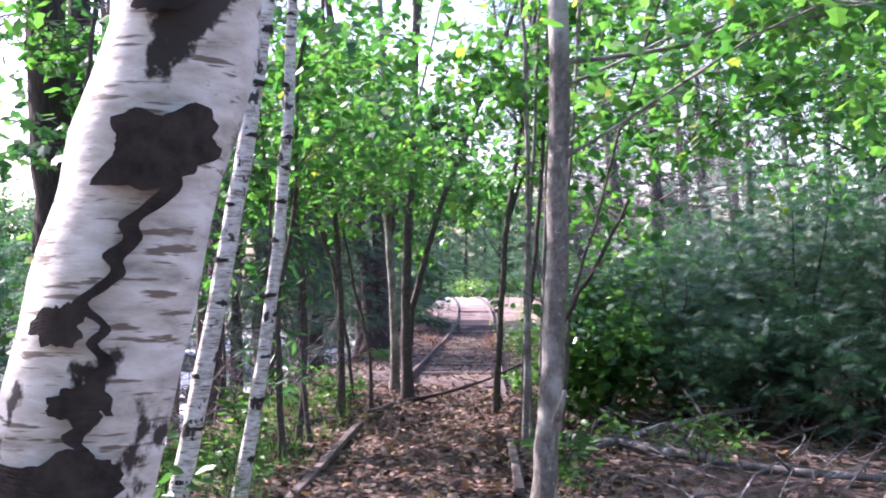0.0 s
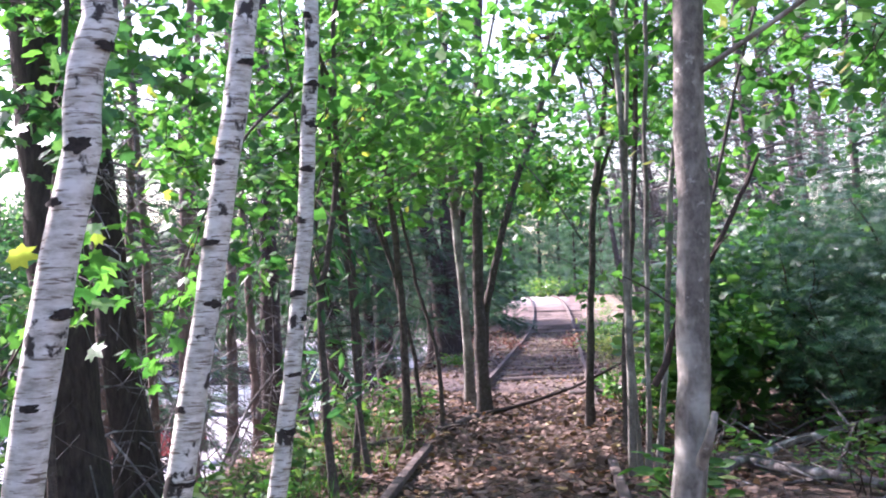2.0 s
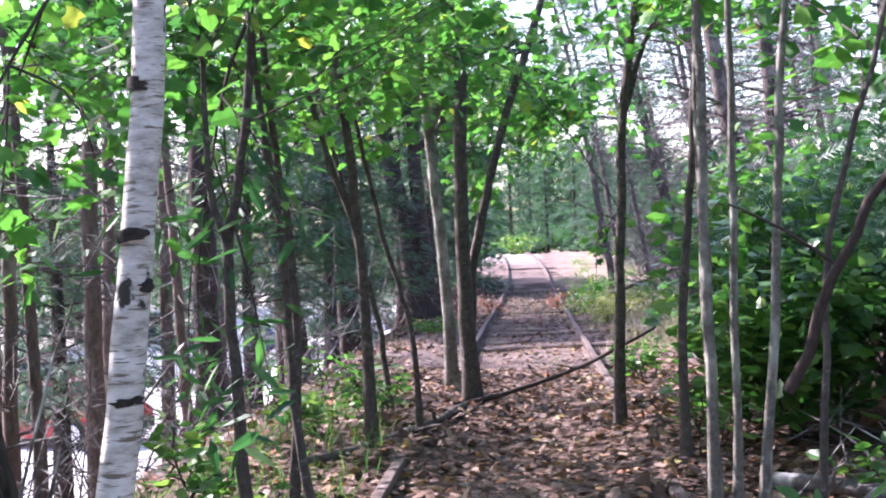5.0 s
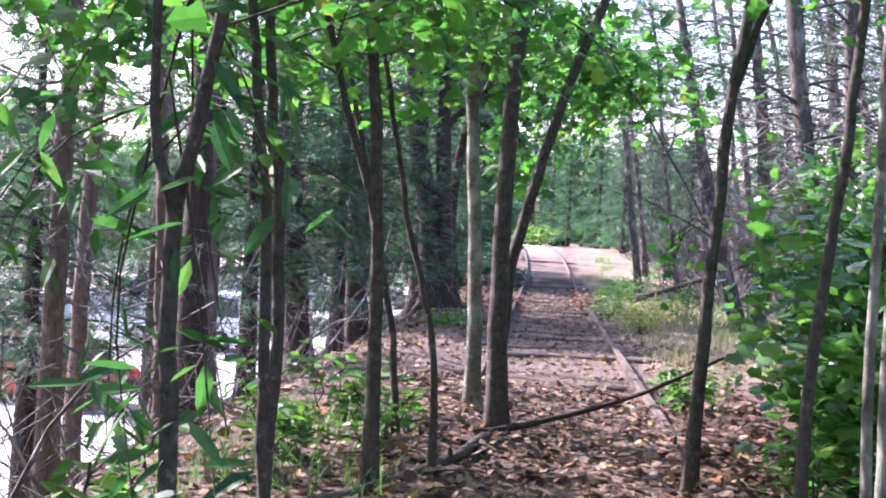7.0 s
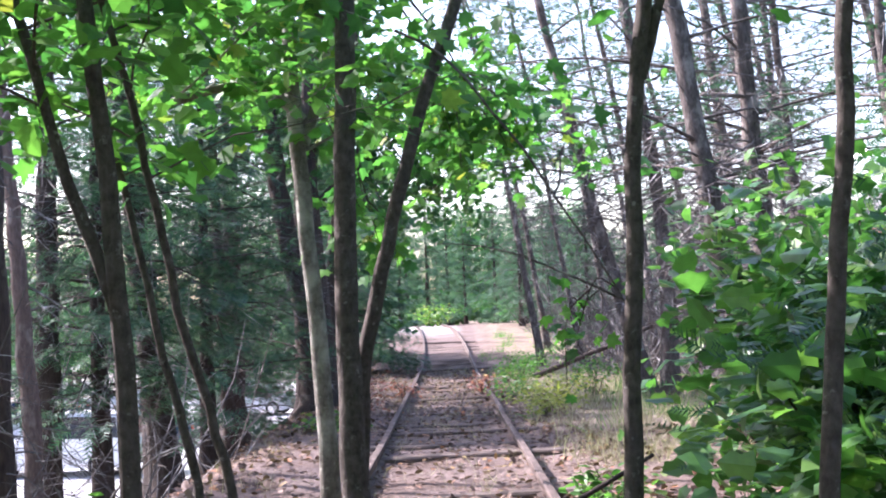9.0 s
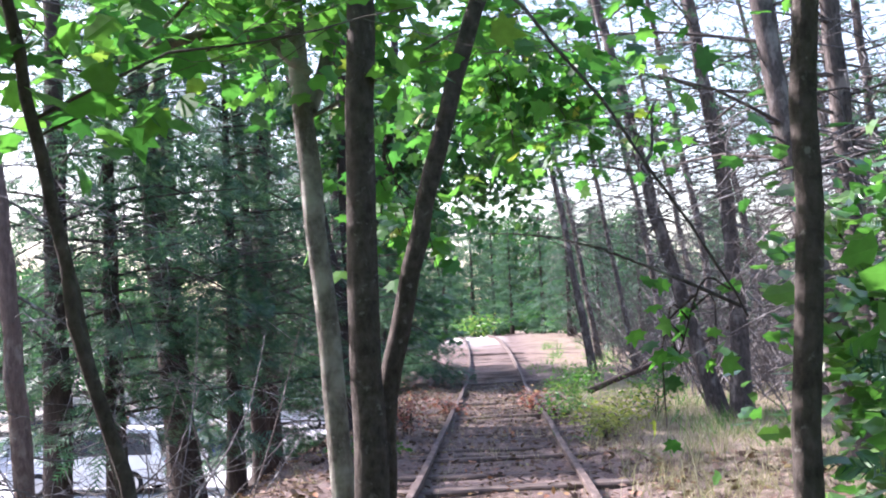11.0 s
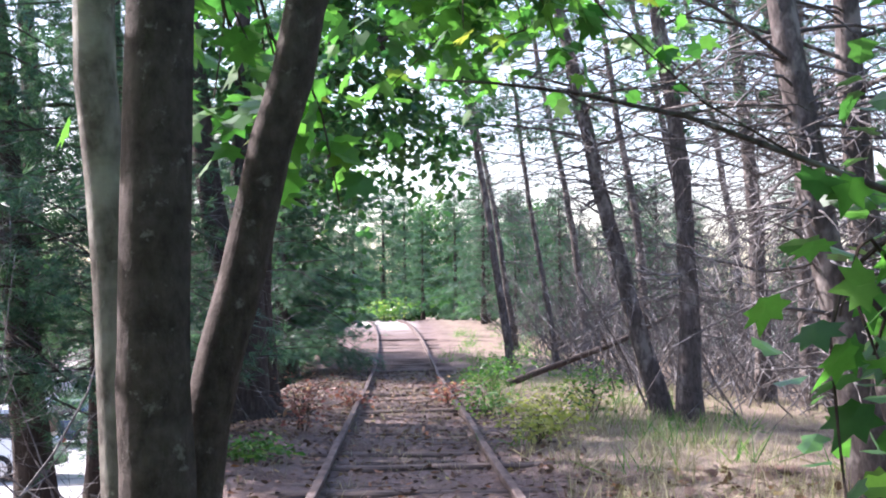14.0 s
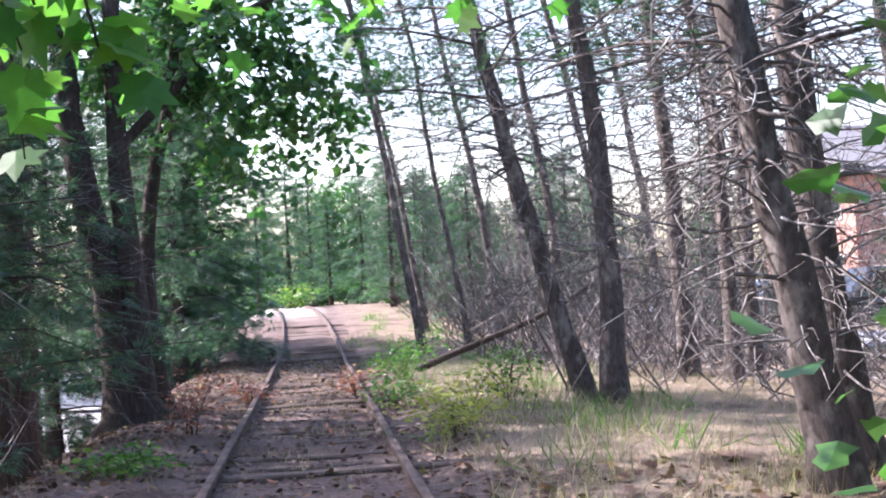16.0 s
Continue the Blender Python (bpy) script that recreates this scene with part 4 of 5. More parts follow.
for i, (x, y, z, n, fx, fz) in enumerate([(-1.3, 30.6, 4.0, 330, -1.9, 3.85), (-0.75, 30.2, 4.75, 380, -1.2, 4.75), (-0.2, 30.8, 5.5, 380, -0.48, 5.2), (-1.6, 31.2, 5.2, 420, -1.51, 4.25), (-1.0, 31.0, 6.1, 420, -1.21, 4.75), (-2.3, 30.9, 4.6, 420, -2.34, 3.6), (-3.2, 30.6, 5.4, 420, -3.0, 4.9), (0.15, 31.0, 4.4, 260, -0.48, 5.2), (-0.35, 31.3, 3.55, 300, -1.2, 4.75), (0.35, 31.6, 3.8, 220, -0.48, 5.2), (-1.1, 31.2, 3.3, 260, -1.51, 4.25)]):
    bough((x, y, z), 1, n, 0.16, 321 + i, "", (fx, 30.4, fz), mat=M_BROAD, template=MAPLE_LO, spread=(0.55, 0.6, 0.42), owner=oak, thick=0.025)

# ---- bare pines beside the grass ----
PINES = [
    ((3.3, 29.49, 0), (2.62, 29.49, 2.4), (2.33, 29.49, 3.66), (2.02, 29.49, 5.08), 0.179),
    ((3.51, 28.97, 0), (3.47, 28.97, 2.19), (3.4, 28.97, 3.54), (3.21, 28.97, 4.9), 0.200),
    ((5.98, 34.09, 0), (5.89, 34.09, 2.91), (5.75, 34.09, 4.53), (5.6, 34.09, 6.2), 0.210),
    ((6.07, 32.13, 0), (6.03, 32.13, 3.13), (5.89, 32.13, 4.34), (5.67, 32.13, 5.64), 0.158),
    ((7.28, 34.55, 0), (7.23, 34.55, 3.32), (7.09, 34.55, 4.81), (6.91, 34.55, 6.2), 0.179),
    ((3.24, 22.23, 0), (2.98, 22.23, 1.38), (2.82, 22.23, 2.28), (2.69, 22.23, 3.19), 0.215),
    ((3.93, 23.39, 0), (3.68, 23.39, 1.58), (3.59, 23.39, 2.84), (3.56, 23.39, 3.47), 0.225),
    ((2.5, 42.92, 0), (1.91, 42.92, 4.15), (1.61, 42.92, 5.74), (1.33, 42.92, 7.41), 0.137),
    ((3.75, 43.85, 0), (3.19, 43.85, 3.41), (2.91, 43.85, 5.27), (2.71, 43.85, 7.13), 0.105),
    ((4.86, 38.27, 0), (4.68, 38.27, 2.95), (4.4, 38.27, 4.81), (4.12, 38.27, 6.67), 0.137),
    ((8.3, 38.27, 0), (8.12, 38.27, 2.95), (8.02, 38.27, 4.81), (7.75, 38.27, 6.67), 0.179),
    ((6.72, 41.99, 0), (6.54, 41.99, 2.95), (6.26, 41.99, 4.81), (5.89, 41.99, 6.67), 0.158),
    ((5.51, 27.58, 0), (5.37, 27.58, 2.02), (5.23, 27.58, 3.41), (5.14, 27.58, 4.81), 0.126),
    ((7.84, 29.9, 0), (7.75, 29.9, 2.02), (7.65, 29.9, 3.41), (7.56, 29.9, 4.81), 0.168),
    ((5.05, 47.57, 0), (4.77, 47.57, 2.95), (4.49, 47.57, 4.81), (4.12, 47.57, 6.67), 0.158),
    ((8.95, 45.71, 0), (8.77, 45.71, 2.95), (8.49, 45.71, 4.81), (8.21, 45.71, 6.67), 0.179),
    ((3.37, 51.29, 0), (3.0, 51.29, 2.95), (2.72, 51.29, 4.81), (2.35, 51.29, 6.67), 0.147),
    ((7.09, 54.08, 0), (6.91, 54.08, 2.95), (6.63, 54.08, 4.81), (6.35, 54.08, 6.67), 0.168),
    ((5.61, 24.14, 0), (5.51, 24.14, 2.02), (5.47, 24.14, 3.41), (5.42, 24.14, 4.81), 0.137),
    ((7.65, 25.72, 0), (7.56, 25.72, 2.02), (7.47, 25.72, 3.41), (7.37, 25.72, 4.81), 0.158),
]
for i, (*ns, r) in enumerate(PINES):
    big_tree("bare_pine", ns, r * 0.66, r * 0.5, "grey-barked leaning pine with many bare dead branches", 130 + i, M_PINE, 110 if i > 6 else 90, 1.15 if i < 7 else 1.35, needles=1700 if i in (7, 8) else 120 if i in (5, 6) else 420, group="bare pines by the track", height=11.5 + (i % 3), tufts_from=0.33, flare=0.5, single=i < 7)


def brush(name, n, box_, zr, length, r, seed, label, mat):
    """Loose tangle of dead branches resting on the ground and on each other."""
    rng = np.random.default_rng(seed)
    x0, x1, y0, y1 = box_
    out = []
    for i in range(n):
        x, y = rng.uniform(x0, x1), rng.uniform(y0, y1)
        g = float(land(x, y))
        az = rng.uniform(0, 2 * np.pi)
        ln = length * rng.uniform(0.4, 1.3)
        rise_ = rng.uniform(*zr)
        a = np.array([x, y, g - 0.02])
        e = a + np.array([math.cos(az) * ln, math.sin(az) * ln, rise_])
        e[2] = max(e[2], float(land(e[0], e[1])) + 0.02)
        m = (a + e) / 2 + rng.normal(0, 0.08 * ln, 3) + (0, 0, 0.05 * ln)
        out.append(tube([a, m, e], r * rng.uniform(0.5, 1.3), r * 0.2, 5, 6))
        for _ in range(4):
            s = rng.uniform(0.25, 0.95)
            b = a + (e - a) * s
            q = b + rng.normal(0, 0.3 * ln, 3) * (1, 1, 0.7)
            q[2] = max(q[2], float(land(q[0], q[1])) + 0.01)
            out.append(tube([b, (b + q) / 2, q], r * 0.35, r * 0.12, 3, 4))
    ob = part(name, join(out), mat)
    return tagged(ob, label, "brushwood", kind="stuff")


brush("dead_brush", 460, (3.2, 10.8, 29, 60), (0.3, 3.4), 1.9, 0.015, 151, "grey tangle of dead branches under the pines", M_TWIG)
brush("dead_brush", 620, (3.8, 11.4, 33, 58), (0.8, 4.6), 2.2, 0.016, 155, "tall grey tangle of dead pine branches", M_TWIG)
brush("dead_brush", 150, (5.2, 10.5, 24, 33), (0.4, 2.6), 1.7, 0.014, 156, "bare grey brush between the pine trunks", M_TWIG)
brush("dead_brush", 60, (1.3, 4.8, 6.5, 14.5), (0.02, 0.4), 1.1, 0.012, 152, "fallen dead branches on the ground by the shrubs", M_TWIG)
brush("dead_brush", 170, (-5.8, -2.3, 8, 24), (0.2, 2.0), 1.2, 0.011, 153, "dry brown brush on the bank", M_TWIG)
brush("dead_brush", 60, (2.6, 6.0, 12.5, 16.0), (0.4, 1.6), 1.2, 0.016, 154, "dark tangled branches inside the shrubs", M_DARKTWIG)


def log(nodes, r0, r1, label, seed, bark, stubs=4):
    rng = np.random.default_rng(seed)
    owner = thing("fallen_branch", tuple(nodes[0]), label, "branch", "fallen branches")
    part("stem", tube(nodes, r0, r1, 8, 14, 0.1, 0.06, 0.01, rng), bark, owner, smooth=True)
    c = spline(nodes, 30)
    for i in range(stubs):
        a = c[rng.integers(6, 28)]
        e = a + rng.normal(0, 0.25, 3) * (1, 1, 0.6) + (0, 0, 0.12)
        part("twig", tube([a, (a + e) / 2 + (0, 0, 0.02), e], r1 * 0.7, 0.003, 4, 5), bark, owner)
    return owner


log([(-0.85, 15.0, 0.05), (-0.3, 15.5, 0.09), (0.4, 15.9, 0.28), (1.05, 16.2, 0.56)], 0.026, 0.012, "dark fallen branch lying across the path", 161, M_DARKTWIG)
log([(1.83, 37, 0.03), (3.0, 37, 0.45), (4.2, 37, 0.9), (5.2, 37.2, 1.4)], 0.07, 0.04, "dark fallen pine stem propped in the brush", 162, M_DARK, 7)
log([(1.15, 11.6, 0.06), (1.7, 10.9, 0.09), (2.5, 9.8, 0.06), (3.4, 9.4, 0.05)], 0.045, 0.03, "bare grey fallen branch on the ground", 163, M_TWIG)
log([(1.1, 10.4, 0.05), (2.0, 11.6, 0.16), (3.1, 12.4, 0.3)], 0.035, 0.02, "bare grey fallen branch leaning on the brush", 164, M_TWIG)
log([(0.84, 9.6, 0.75), (1.08, 9.5, 1.32), (1.3, 9.5, 1.72), (1.5, 9.6, 2.1)], 0.02, 0.012, "dark broken branch leaning against the stems", 165, M_DARKTWIG, 2)
log([(-1.5, 12.6, 0.03), (-1.1, 13.0, 0.07), (-0.75, 14.0, 0.09), (-0.6, 14.9, 0.08)], 0.045, 0.03, "mossy fallen branch along the path edge", 166, M_BROWN, 3)

# ---- shrubs ----


def shrub(name, at, radius, height, n, size, template, mat, label, seed, stems=7, bark=None, flat=0.7, hollow=0.25, group="", aim=None, category="shrub"):
    rng = np.random.default_rng(seed)
    base = np.array([at[0], at[1], float(land(*at))])
    owner = thing(name, tuple(base), label, category, group)
    pts, outs = [], []
    for i in range(stems):
        az = i * 2 * np.pi / stems + rng.normal(0, 0.3)
        rr = radius * rng.uniform(0.4, 1.0)
        hh = height * rng.uniform(0.55, 1.0) * (1.1 - 0.35 * rr / radius)
        e = base + (math.cos(az) * rr, math.sin(az) * rr, hh)
        m = base + (math.cos(az) * rr * 0.45, math.sin(az) * rr * 0.45, hh * 0.6)
        part("stem", tube([base + rng.normal(0, 0.04, 3) * (1, 1, 0) - (0, 0, 0.04), m, e], 0.018 * height / 1.5, 0.004, 5, 7, 0, 0.05, 0.02, rng), bark or M_DARKTWIG, owner, smooth=True)
        c = spline([base, m, e], 20)
        k = n // stems
        s = hollow + (1.05 - hollow) * rng.beta(1.6, 1.0, k)
        p = c[np.clip((s * 19).astype(int), 0, 19)] + rng.normal(0, 1, (k, 3)) * (radius * 0.32, radius * 0.32, height * 0.13)
        pts.append(p)
        outs.append(np.repeat(np.array([[math.cos(az), math.sin(az), 0.2]]), k, 0))
    p, o = np.concatenate(pts), np.concatenate(outs)
    keep = p[:, 2] > land(p[:, 0], p[:, 1]) + 0.03
    keep &= ~((p[:, 0] > -0.72) & (p[:, 0] < 0.75) & (p[:, 1] < 16))
    part("foliage", leaf_cloud(template, p[keep], size, rng, flat, 0.3, o[keep]), mat, owner)
    return owner


for i, (x, y, r, h) in enumerate([(2.6, 14.2, 1.2, 2.3), (3.9, 14.0, 1.4, 2.9), (5.3, 13.6, 1.6, 3.1), (3.3, 16.2, 1.3, 2.6), (6.2, 15.5, 1.7, 3.6), (4.6, 17.5, 1.6, 3.3), (3.1, 12.7, 0.8, 1.3), (4.3, 12.2, 0.9, 1.5)] ):
    shrub("evergreen_shrub", (x, y), r, h, 2700, 0.22, SPRAY, M_YEW, "dense dark evergreen shrub with feathery sprays", 171 + i, stems=9, group="evergreen shrubs", hollow=0.3)
for i, (x, y, r, h) in enumerate([(1.75, 14.5, 0.75, 2.2), (2.3, 17.6, 0.7, 2.5), (1.6, 13.2, 0.55, 1.5), (1.9, 15.9, 0.5, 1.2), (2.9, 16.9, 0.8, 2.6)]):
    shrub("leafy_shrub", (x, y), r, h, 1500 if h > 1.2 else 600, 0.125, MAPLE_LO, M_GLOSS, "leafy shrub with glossy bright green leaves", 181 + i, stems=7, group="leafy shrubs by the rail")
for i, (x, y, r, h, m, lab) in enumerate([
        (1.25, 26.2, 0.45, 0.45, M_YELLOW, "low yellow-green bush in the dry grass"), (1.6, 27.6, 0.5, 0.6, M_YELLOW, "yellowing bush in the dry grass"), (1.0, 30.5, 0.35, 0.5, M_WEED, "green weed bush beside the rail"),
        (2.3, 29.5, 0.4, 0.75, M_WEED, "tall green weeds in the grass"), (1.4, 35, 0.5, 0.6, M_WEED, "green weeds beside the rail"), (1.9, 38, 0.7, 0.7, M_WEED, "green weeds beside the rail"),
        (0.52, 32.6, 0.22, 0.42, M_RED, "small red-leaved sumac on the rail"), (-0.95, 32.2, 0.3, 0.42, M_RED, "small red-leaved sumac on the rail"), (-1.55, 31.0, 0.4, 0.6, M_RED, "reddish brown sumac beside the track"), (-1.4, 28.3, 0.28, 0.6, M_RED, "dry reddish plant beside the rail"),
        (-1.6, 25.0, 0.4, 0.25, M_WEED, "low green plant beside the rail"), (-0.9, 79, 1.1, 1.5, M_BRIGHT, "bright green bush at the far end of the track"), (0.95, 17.4, 0.22, 0.4, M_WEED, "small yellow-green seedling by the rail")]):
    shrub("small_bush", (x, y), r, h, (700 if y > 60 else 330) if m is not M_RED else 150, 0.2 if y > 60 else 0.08, OVAL, m, lab, 201 + i, stems=7, group="low bushes by the track", hollow=0.1)

under = shrub("understory_bush", (-3.4, 92), 1.5, 2.0, 900, 0.3, OVAL, M_BROAD, "green understory bush at the edge of the far woods", 231, stems=7, group="understory at the far end", hollow=0.1)
for i, (x, y, k) in enumerate([(-1.9, 96, 1.1), (0.4, 97, 1.0), (2.2, 92, 0.9), (3.6, 88, 1.1), (5.2, 84, 1.0), (1.2, 101, 1.3), (-0.6, 102, 1.2), (3.0, 97, 1.2), (4.0, 76, 0.8), (6.5, 78, 1.1), (-5.2, 98, 1.3)]):
    copy_thing(under, Matrix.Translation((x, y, float(land(x, y)) - 0.05)) @ pose(0, 0, 0, 0, 0, i * 77) @ Matrix.Scale(k, 4))

weed = None
WEEDS = np.random.default_rng(5)
for i in range(46):
    if i < 30:
        x, y = WEEDS.uniform(-2.3, -1.05), WEEDS.uniform(4.8, 16.5)
    else:
        x, y = WEEDS.uniform(0.95, 2.8), WEEDS.uniform(7.5, 17.5)
    z = float(land(x, y))
    if i % 8 == 0:
        weed = shrub("weed", (x, y), 0.16, 0.34, 64, 0.085, LANCE if i % 16 else OVAL, M_WEED, "small green weed in the leaf litter", 300 + i, stems=4, group="weeds by the path", hollow=0.15, category="plant")
    else:
        copy_thing(weed, Matrix.Translation((x, y, z)) @ pose(0, 0, 0, 0, 0, WEEDS.uniform(0, 360)) @ Matrix.Scale(WEEDS.uniform(0.7, 1.5), 4))

# ---- background woods ----


def wood_tree(kind_, at, seed, height=9.0, lowest=0.13, dead=0):
    rng = np.random.default_rng(seed)
    base = np.array([*at, float(land(*at))])
    if kind_ == "broad":
        owner = thing("broadleaf_tree", tuple(base), "tall broadleaf tree in full green leaf", "tree", "trees of the woods")
        nodes = [base - (0, 0, 0.1), base + (0.1, 0, height * 0.3), base + (-0.1, 0.1, height * 0.6), base + (0.1, 0, height * 0.95)]
        part("trunk", tube(nodes, 0.17, 0.03, 9, 14, 0.5, 0.05, 0.02, rng), M_BROWN, owner, smooth=True)
        c = spline(nodes, 40)
        gather = []
        for i in range(22):
            k = int(39 * (0.16 + 0.8 * i / 22))
            ln = 2.7 * (1 - abs(i / 22 - 0.4)) * rng.uniform(0.75, 1.15)
            leafy_limb(owner, limb_nodes(c[k], i * 2.4 + rng.normal(0, 0.3), ln, 0.4 * ln, 0.15 * ln, rng), 0.04, 190, 0.2, rng, MAPLE_LO, M_BROWN, M_BROAD, gather, 0.6, 0.3)
        part("crown", leaf_cloud(MAPLE_LO, np.concatenate(gather), 0.21, rng), M_BROAD, owner)
        put_twigs(owner, M_BROWN)
    else:
        owner = thing("hemlock_tree", tuple(base), "dark green hemlock with layered drooping boughs", "tree", "hemlocks of the woods")
        nodes = [base - (0, 0, 0.1), base + (0, 0, height * 0.5), base + (0, 0, height)]
        part("trunk", tube(nodes, 0.17, 0.02, 9, 12, 0.4, 0.05, 0.01, rng), M_DARK, owner, smooth=True)
        c = spline(nodes, 40)
        pts, outs, stems = [], [], []
        for i in range(44):
            u = lowest + (0.98 - lowest) * i / 44
            az = i * 2.4
            ln = 2.5 * ((1 - u) / (1 - lowest + 0.13)) ** 0.7 * rng.uniform(0.75, 1.15) + 0.2
            d = np.array([math.cos(az), math.sin(az), 0])
            a = c[int(39 * u)]
            e = a + d * ln - (0, 0, 0.25 * ln)
            stems.append(tube([a, a + d * ln * 0.5 + (0, 0, 0.05), e], 0.022, 0.005, 4, 5))
            m = int(30 + 34 * ln) if not dead else int(20 + 24 * ln)
            s = rng.uniform(0.15, 1.0, m)
            pts.append(a + (e - a) * s[:, None] + np.stack([rng.normal(0, 0.22, m), rng.normal(0, 0.22, m), rng.normal(0, 0.07, m)], 1))
            outs.append(np.repeat((d - (0, 0, 0.25))[None], m, 0))
        tagged(part("bough_framework", join(stems), M_DARK, owner), kind="stuff")
        if dead:
            tagged(part("dead_twig_tangle", twig_fan(nodes, dead, 2.2, rng, 0.26, 0.62, 0.013, 6), M_TWIG, owner), kind="stuff")
        part("needles", leaf_cloud(SPRAY, np.concatenate(pts), 0.42, rng, 0.35, 0.25, np.concatenate(outs)), M_NEEDLE, owner)
    return owner


W = np.random.default_rng(77)
broads = [wood_tree("broad", (-9.5, 14.0 + 60 * i), 401 + i) for i in range(2)]
hems = [wood_tree("hemlock", p, 411 + i, 9.5) for i, p in enumerate([(-3.0, 42.4), (-6.9, 46.0)])]
bank_hemlock = wood_tree("hemlock", (-5.0, 26.5), 421, 8.5, 0.3, 90)
for x, y, s, turn in [(-6.6, 21.8, 0.9, 200), (-3.95, 28.9, 0.85, 100)]:
    copy_thing(bank_hemlock, Matrix.Translation((x, y, float(land(x, y)) - 0.05)) @ pose(0, 0, 0, 0, 0, turn) @ Matrix.Scale(s, 4))
PLACES = [("b", -3.0, 45.5, 1.0), ("h", -3.6, 48, 1.1), ("h", 5.0, 53, 0.62), ("h", 7.0, 49, 0.4), ("h", 8.6, 55, 0.7), ("h", 10.0, 56, 0.5), ("h", 7.4, 60, 0.5), ("h", 4.2, 60, 0.5), ("h", 9.8, 50, 0.4), ("h", 5.4, 56, 0.4), ("h", 10.9, 36, 0.4), ("h", 9.6, 44, 0.35), ("h", -4.6, 51, 1.2), ("h", -6.3, 45, 1.2), ("h", -3.6, 44.6, 1.1),
                    ("h", -1.2, 86, 0.85), ("h", 1.2, 90, 0.82), ("h", -2.9, 84, 0.9), ("h", 0.1, 94, 0.95), ("h", 3.4, 66, 0.72), ("h", 5.5, 72, 0.72), ("h", 2.8, 80, 0.78), ("h", 5.0, 90, 0.78), ("b", 1.6, 116, 1.02), ("h", -3.5, 112, 0.96), ("h", 4.4, 118, 0.96), ("b", -7.5, 110, 0.96), ("h", 8.8, 104, 0.9), ("h", 8.5, 84, 0.78), ("h", 10.5, 70, 0.72), ("h", 10.4, 60, 0.6),
          ("b", 8.0, 17.5, 0.9), ("b", 6.6, 20.5, 0.75), ("b", 9.5, 12.5, 1.0), ("b", 7.0, 9.0, 0.85), ("h", 8.8, 20.5, 0.9), ("b", 11.0, 24, 0.8), ("b", 6.0, 5.0, 0.8), ("b", -4.9, 3.6, 0.8), ("b", -6.3, 6.0, 0.9), ("h", 9.0, 52, 0.55), ("h", 10.6, 46, 0.6), ("h", 7.0, 62, 0.48), ("h", 5.6, 60, 0.3), ("h", 4.4, 57, 0.24), ("h", 10.2, 40, 0.45), ("b", -6.0, 12.2, 0.75),
          ("b", -1.8, -4.0, 0.8), ("b", 3.4, -3.5, 0.9), ("b", 0.6, -8.0, 1.0), ("b", -5.5, -3.0, 1.0)]
for kind_, x, y, s in PLACES:
    src = (broads if kind_ == "b" else hems)[int(W.integers(0, 2))]
    copy_thing(src, Matrix.Translation((x, y, float(land(x, y)) - 0.05)) @ pose(0, 0, 0, 0, 0, W.uniform(0, 360)) @ Matrix.Scale(s * W.uniform(0.92, 1.08), 4))
WALL = [(x_, y_) for y_ in (72, 82, 92, 103) for x_ in (-13.5, -10.5, -7.6, -4.6, 4.2, 7.2, 10.4, 14.0)] + [(x_, 122) for x_ in (-6, -2.5, 0.5, 3.4, 6.5)] + [(6.2, 64), (9.4, 66), (3.6, 70)]
for i, (x, y) in enumerate(WALL):
    if x > 0 or y > 100:
        x, y = x + W.uniform(-0.7, 0.7), y + W.uniform(-2, 2)
        z = float(land(x, y)) - 0.05 if x > -7.3 else LOT_Z - 0.02
        copy_thing(hems[i % 2], Matrix.Translation((x, y, z)) @ pose(0, 0, 0, 0, 0, W.uniform(0, 360)) @ Matrix.Scale(W.uniform(0.5, 0.72), 4))
for i, x in enumerate((-11.5, -8.6, -5.8, -3.2, -0.8, 1.4, 3.6, 6.0, 8.6, 11.4)):
    y = 112 + W.uniform(-4, 4)
    copy_thing((hems + broads)[(i * 3) % 4], Matrix.Translation((x, y, float(land(x, y)) - 0.05 if x > -7 else LOT_Z)) @ pose(0, 0, 0, 0, 0, W.uniform(0, 360)) @ Matrix.Scale(W.uniform(1.0, 1.25), 4))
for i in range(20):
    y = 30 + i * 4.2
    copy_thing(broads[i % 2], Matrix.Translation((-26.5 + W.uniform(-1.2, 1.2), y, LOT_Z - 0.02)) @ pose(0, 0, 0, 0, 0, W.uniform(0, 360)) @ Matrix.Scale(W.uniform(0.95, 1.25), 4))
for x, y, s in [(-6.8, 8.6, 0.72), (-6.9, 13.6, 0.7), (-5.6, 4.9, 0.7)]:
    copy_thing(broads[1], Matrix.Translation((x, y, float(land(x, y)) - 0.05)) @ pose(0, 0, 0, 0, 0, W.uniform(0, 360)) @ Matrix.Scale(s, 4))
for i in range(34):
    x, y = W.uniform(-52, -36), 4 + i * 3.7 + W.uniform(-1, 1)
    copy_thing(broads[i % 2], Matrix.Translation((x, y, LOT_Z - 0.1)) @ pose(0, 0, 0, 0, 0, W.uniform(0, 360)) @ Matrix.Scale(W.uniform(1.0, 1.5), 4))
for i in range(22):
    x, y = W.uniform(-34, 40), W.uniform(126, 150)
    z = float(land(x, y)) - 0.1
    copy_thing((broads + hems)[i % 4], Matrix.Translation((x, y, z)) @ pose(0, 0, 0, 0, 0, W.uniform(0, 360)) @ Matrix.Scale(W.uniform(0.75, 1.05), 4))

# ---- cars and house ----


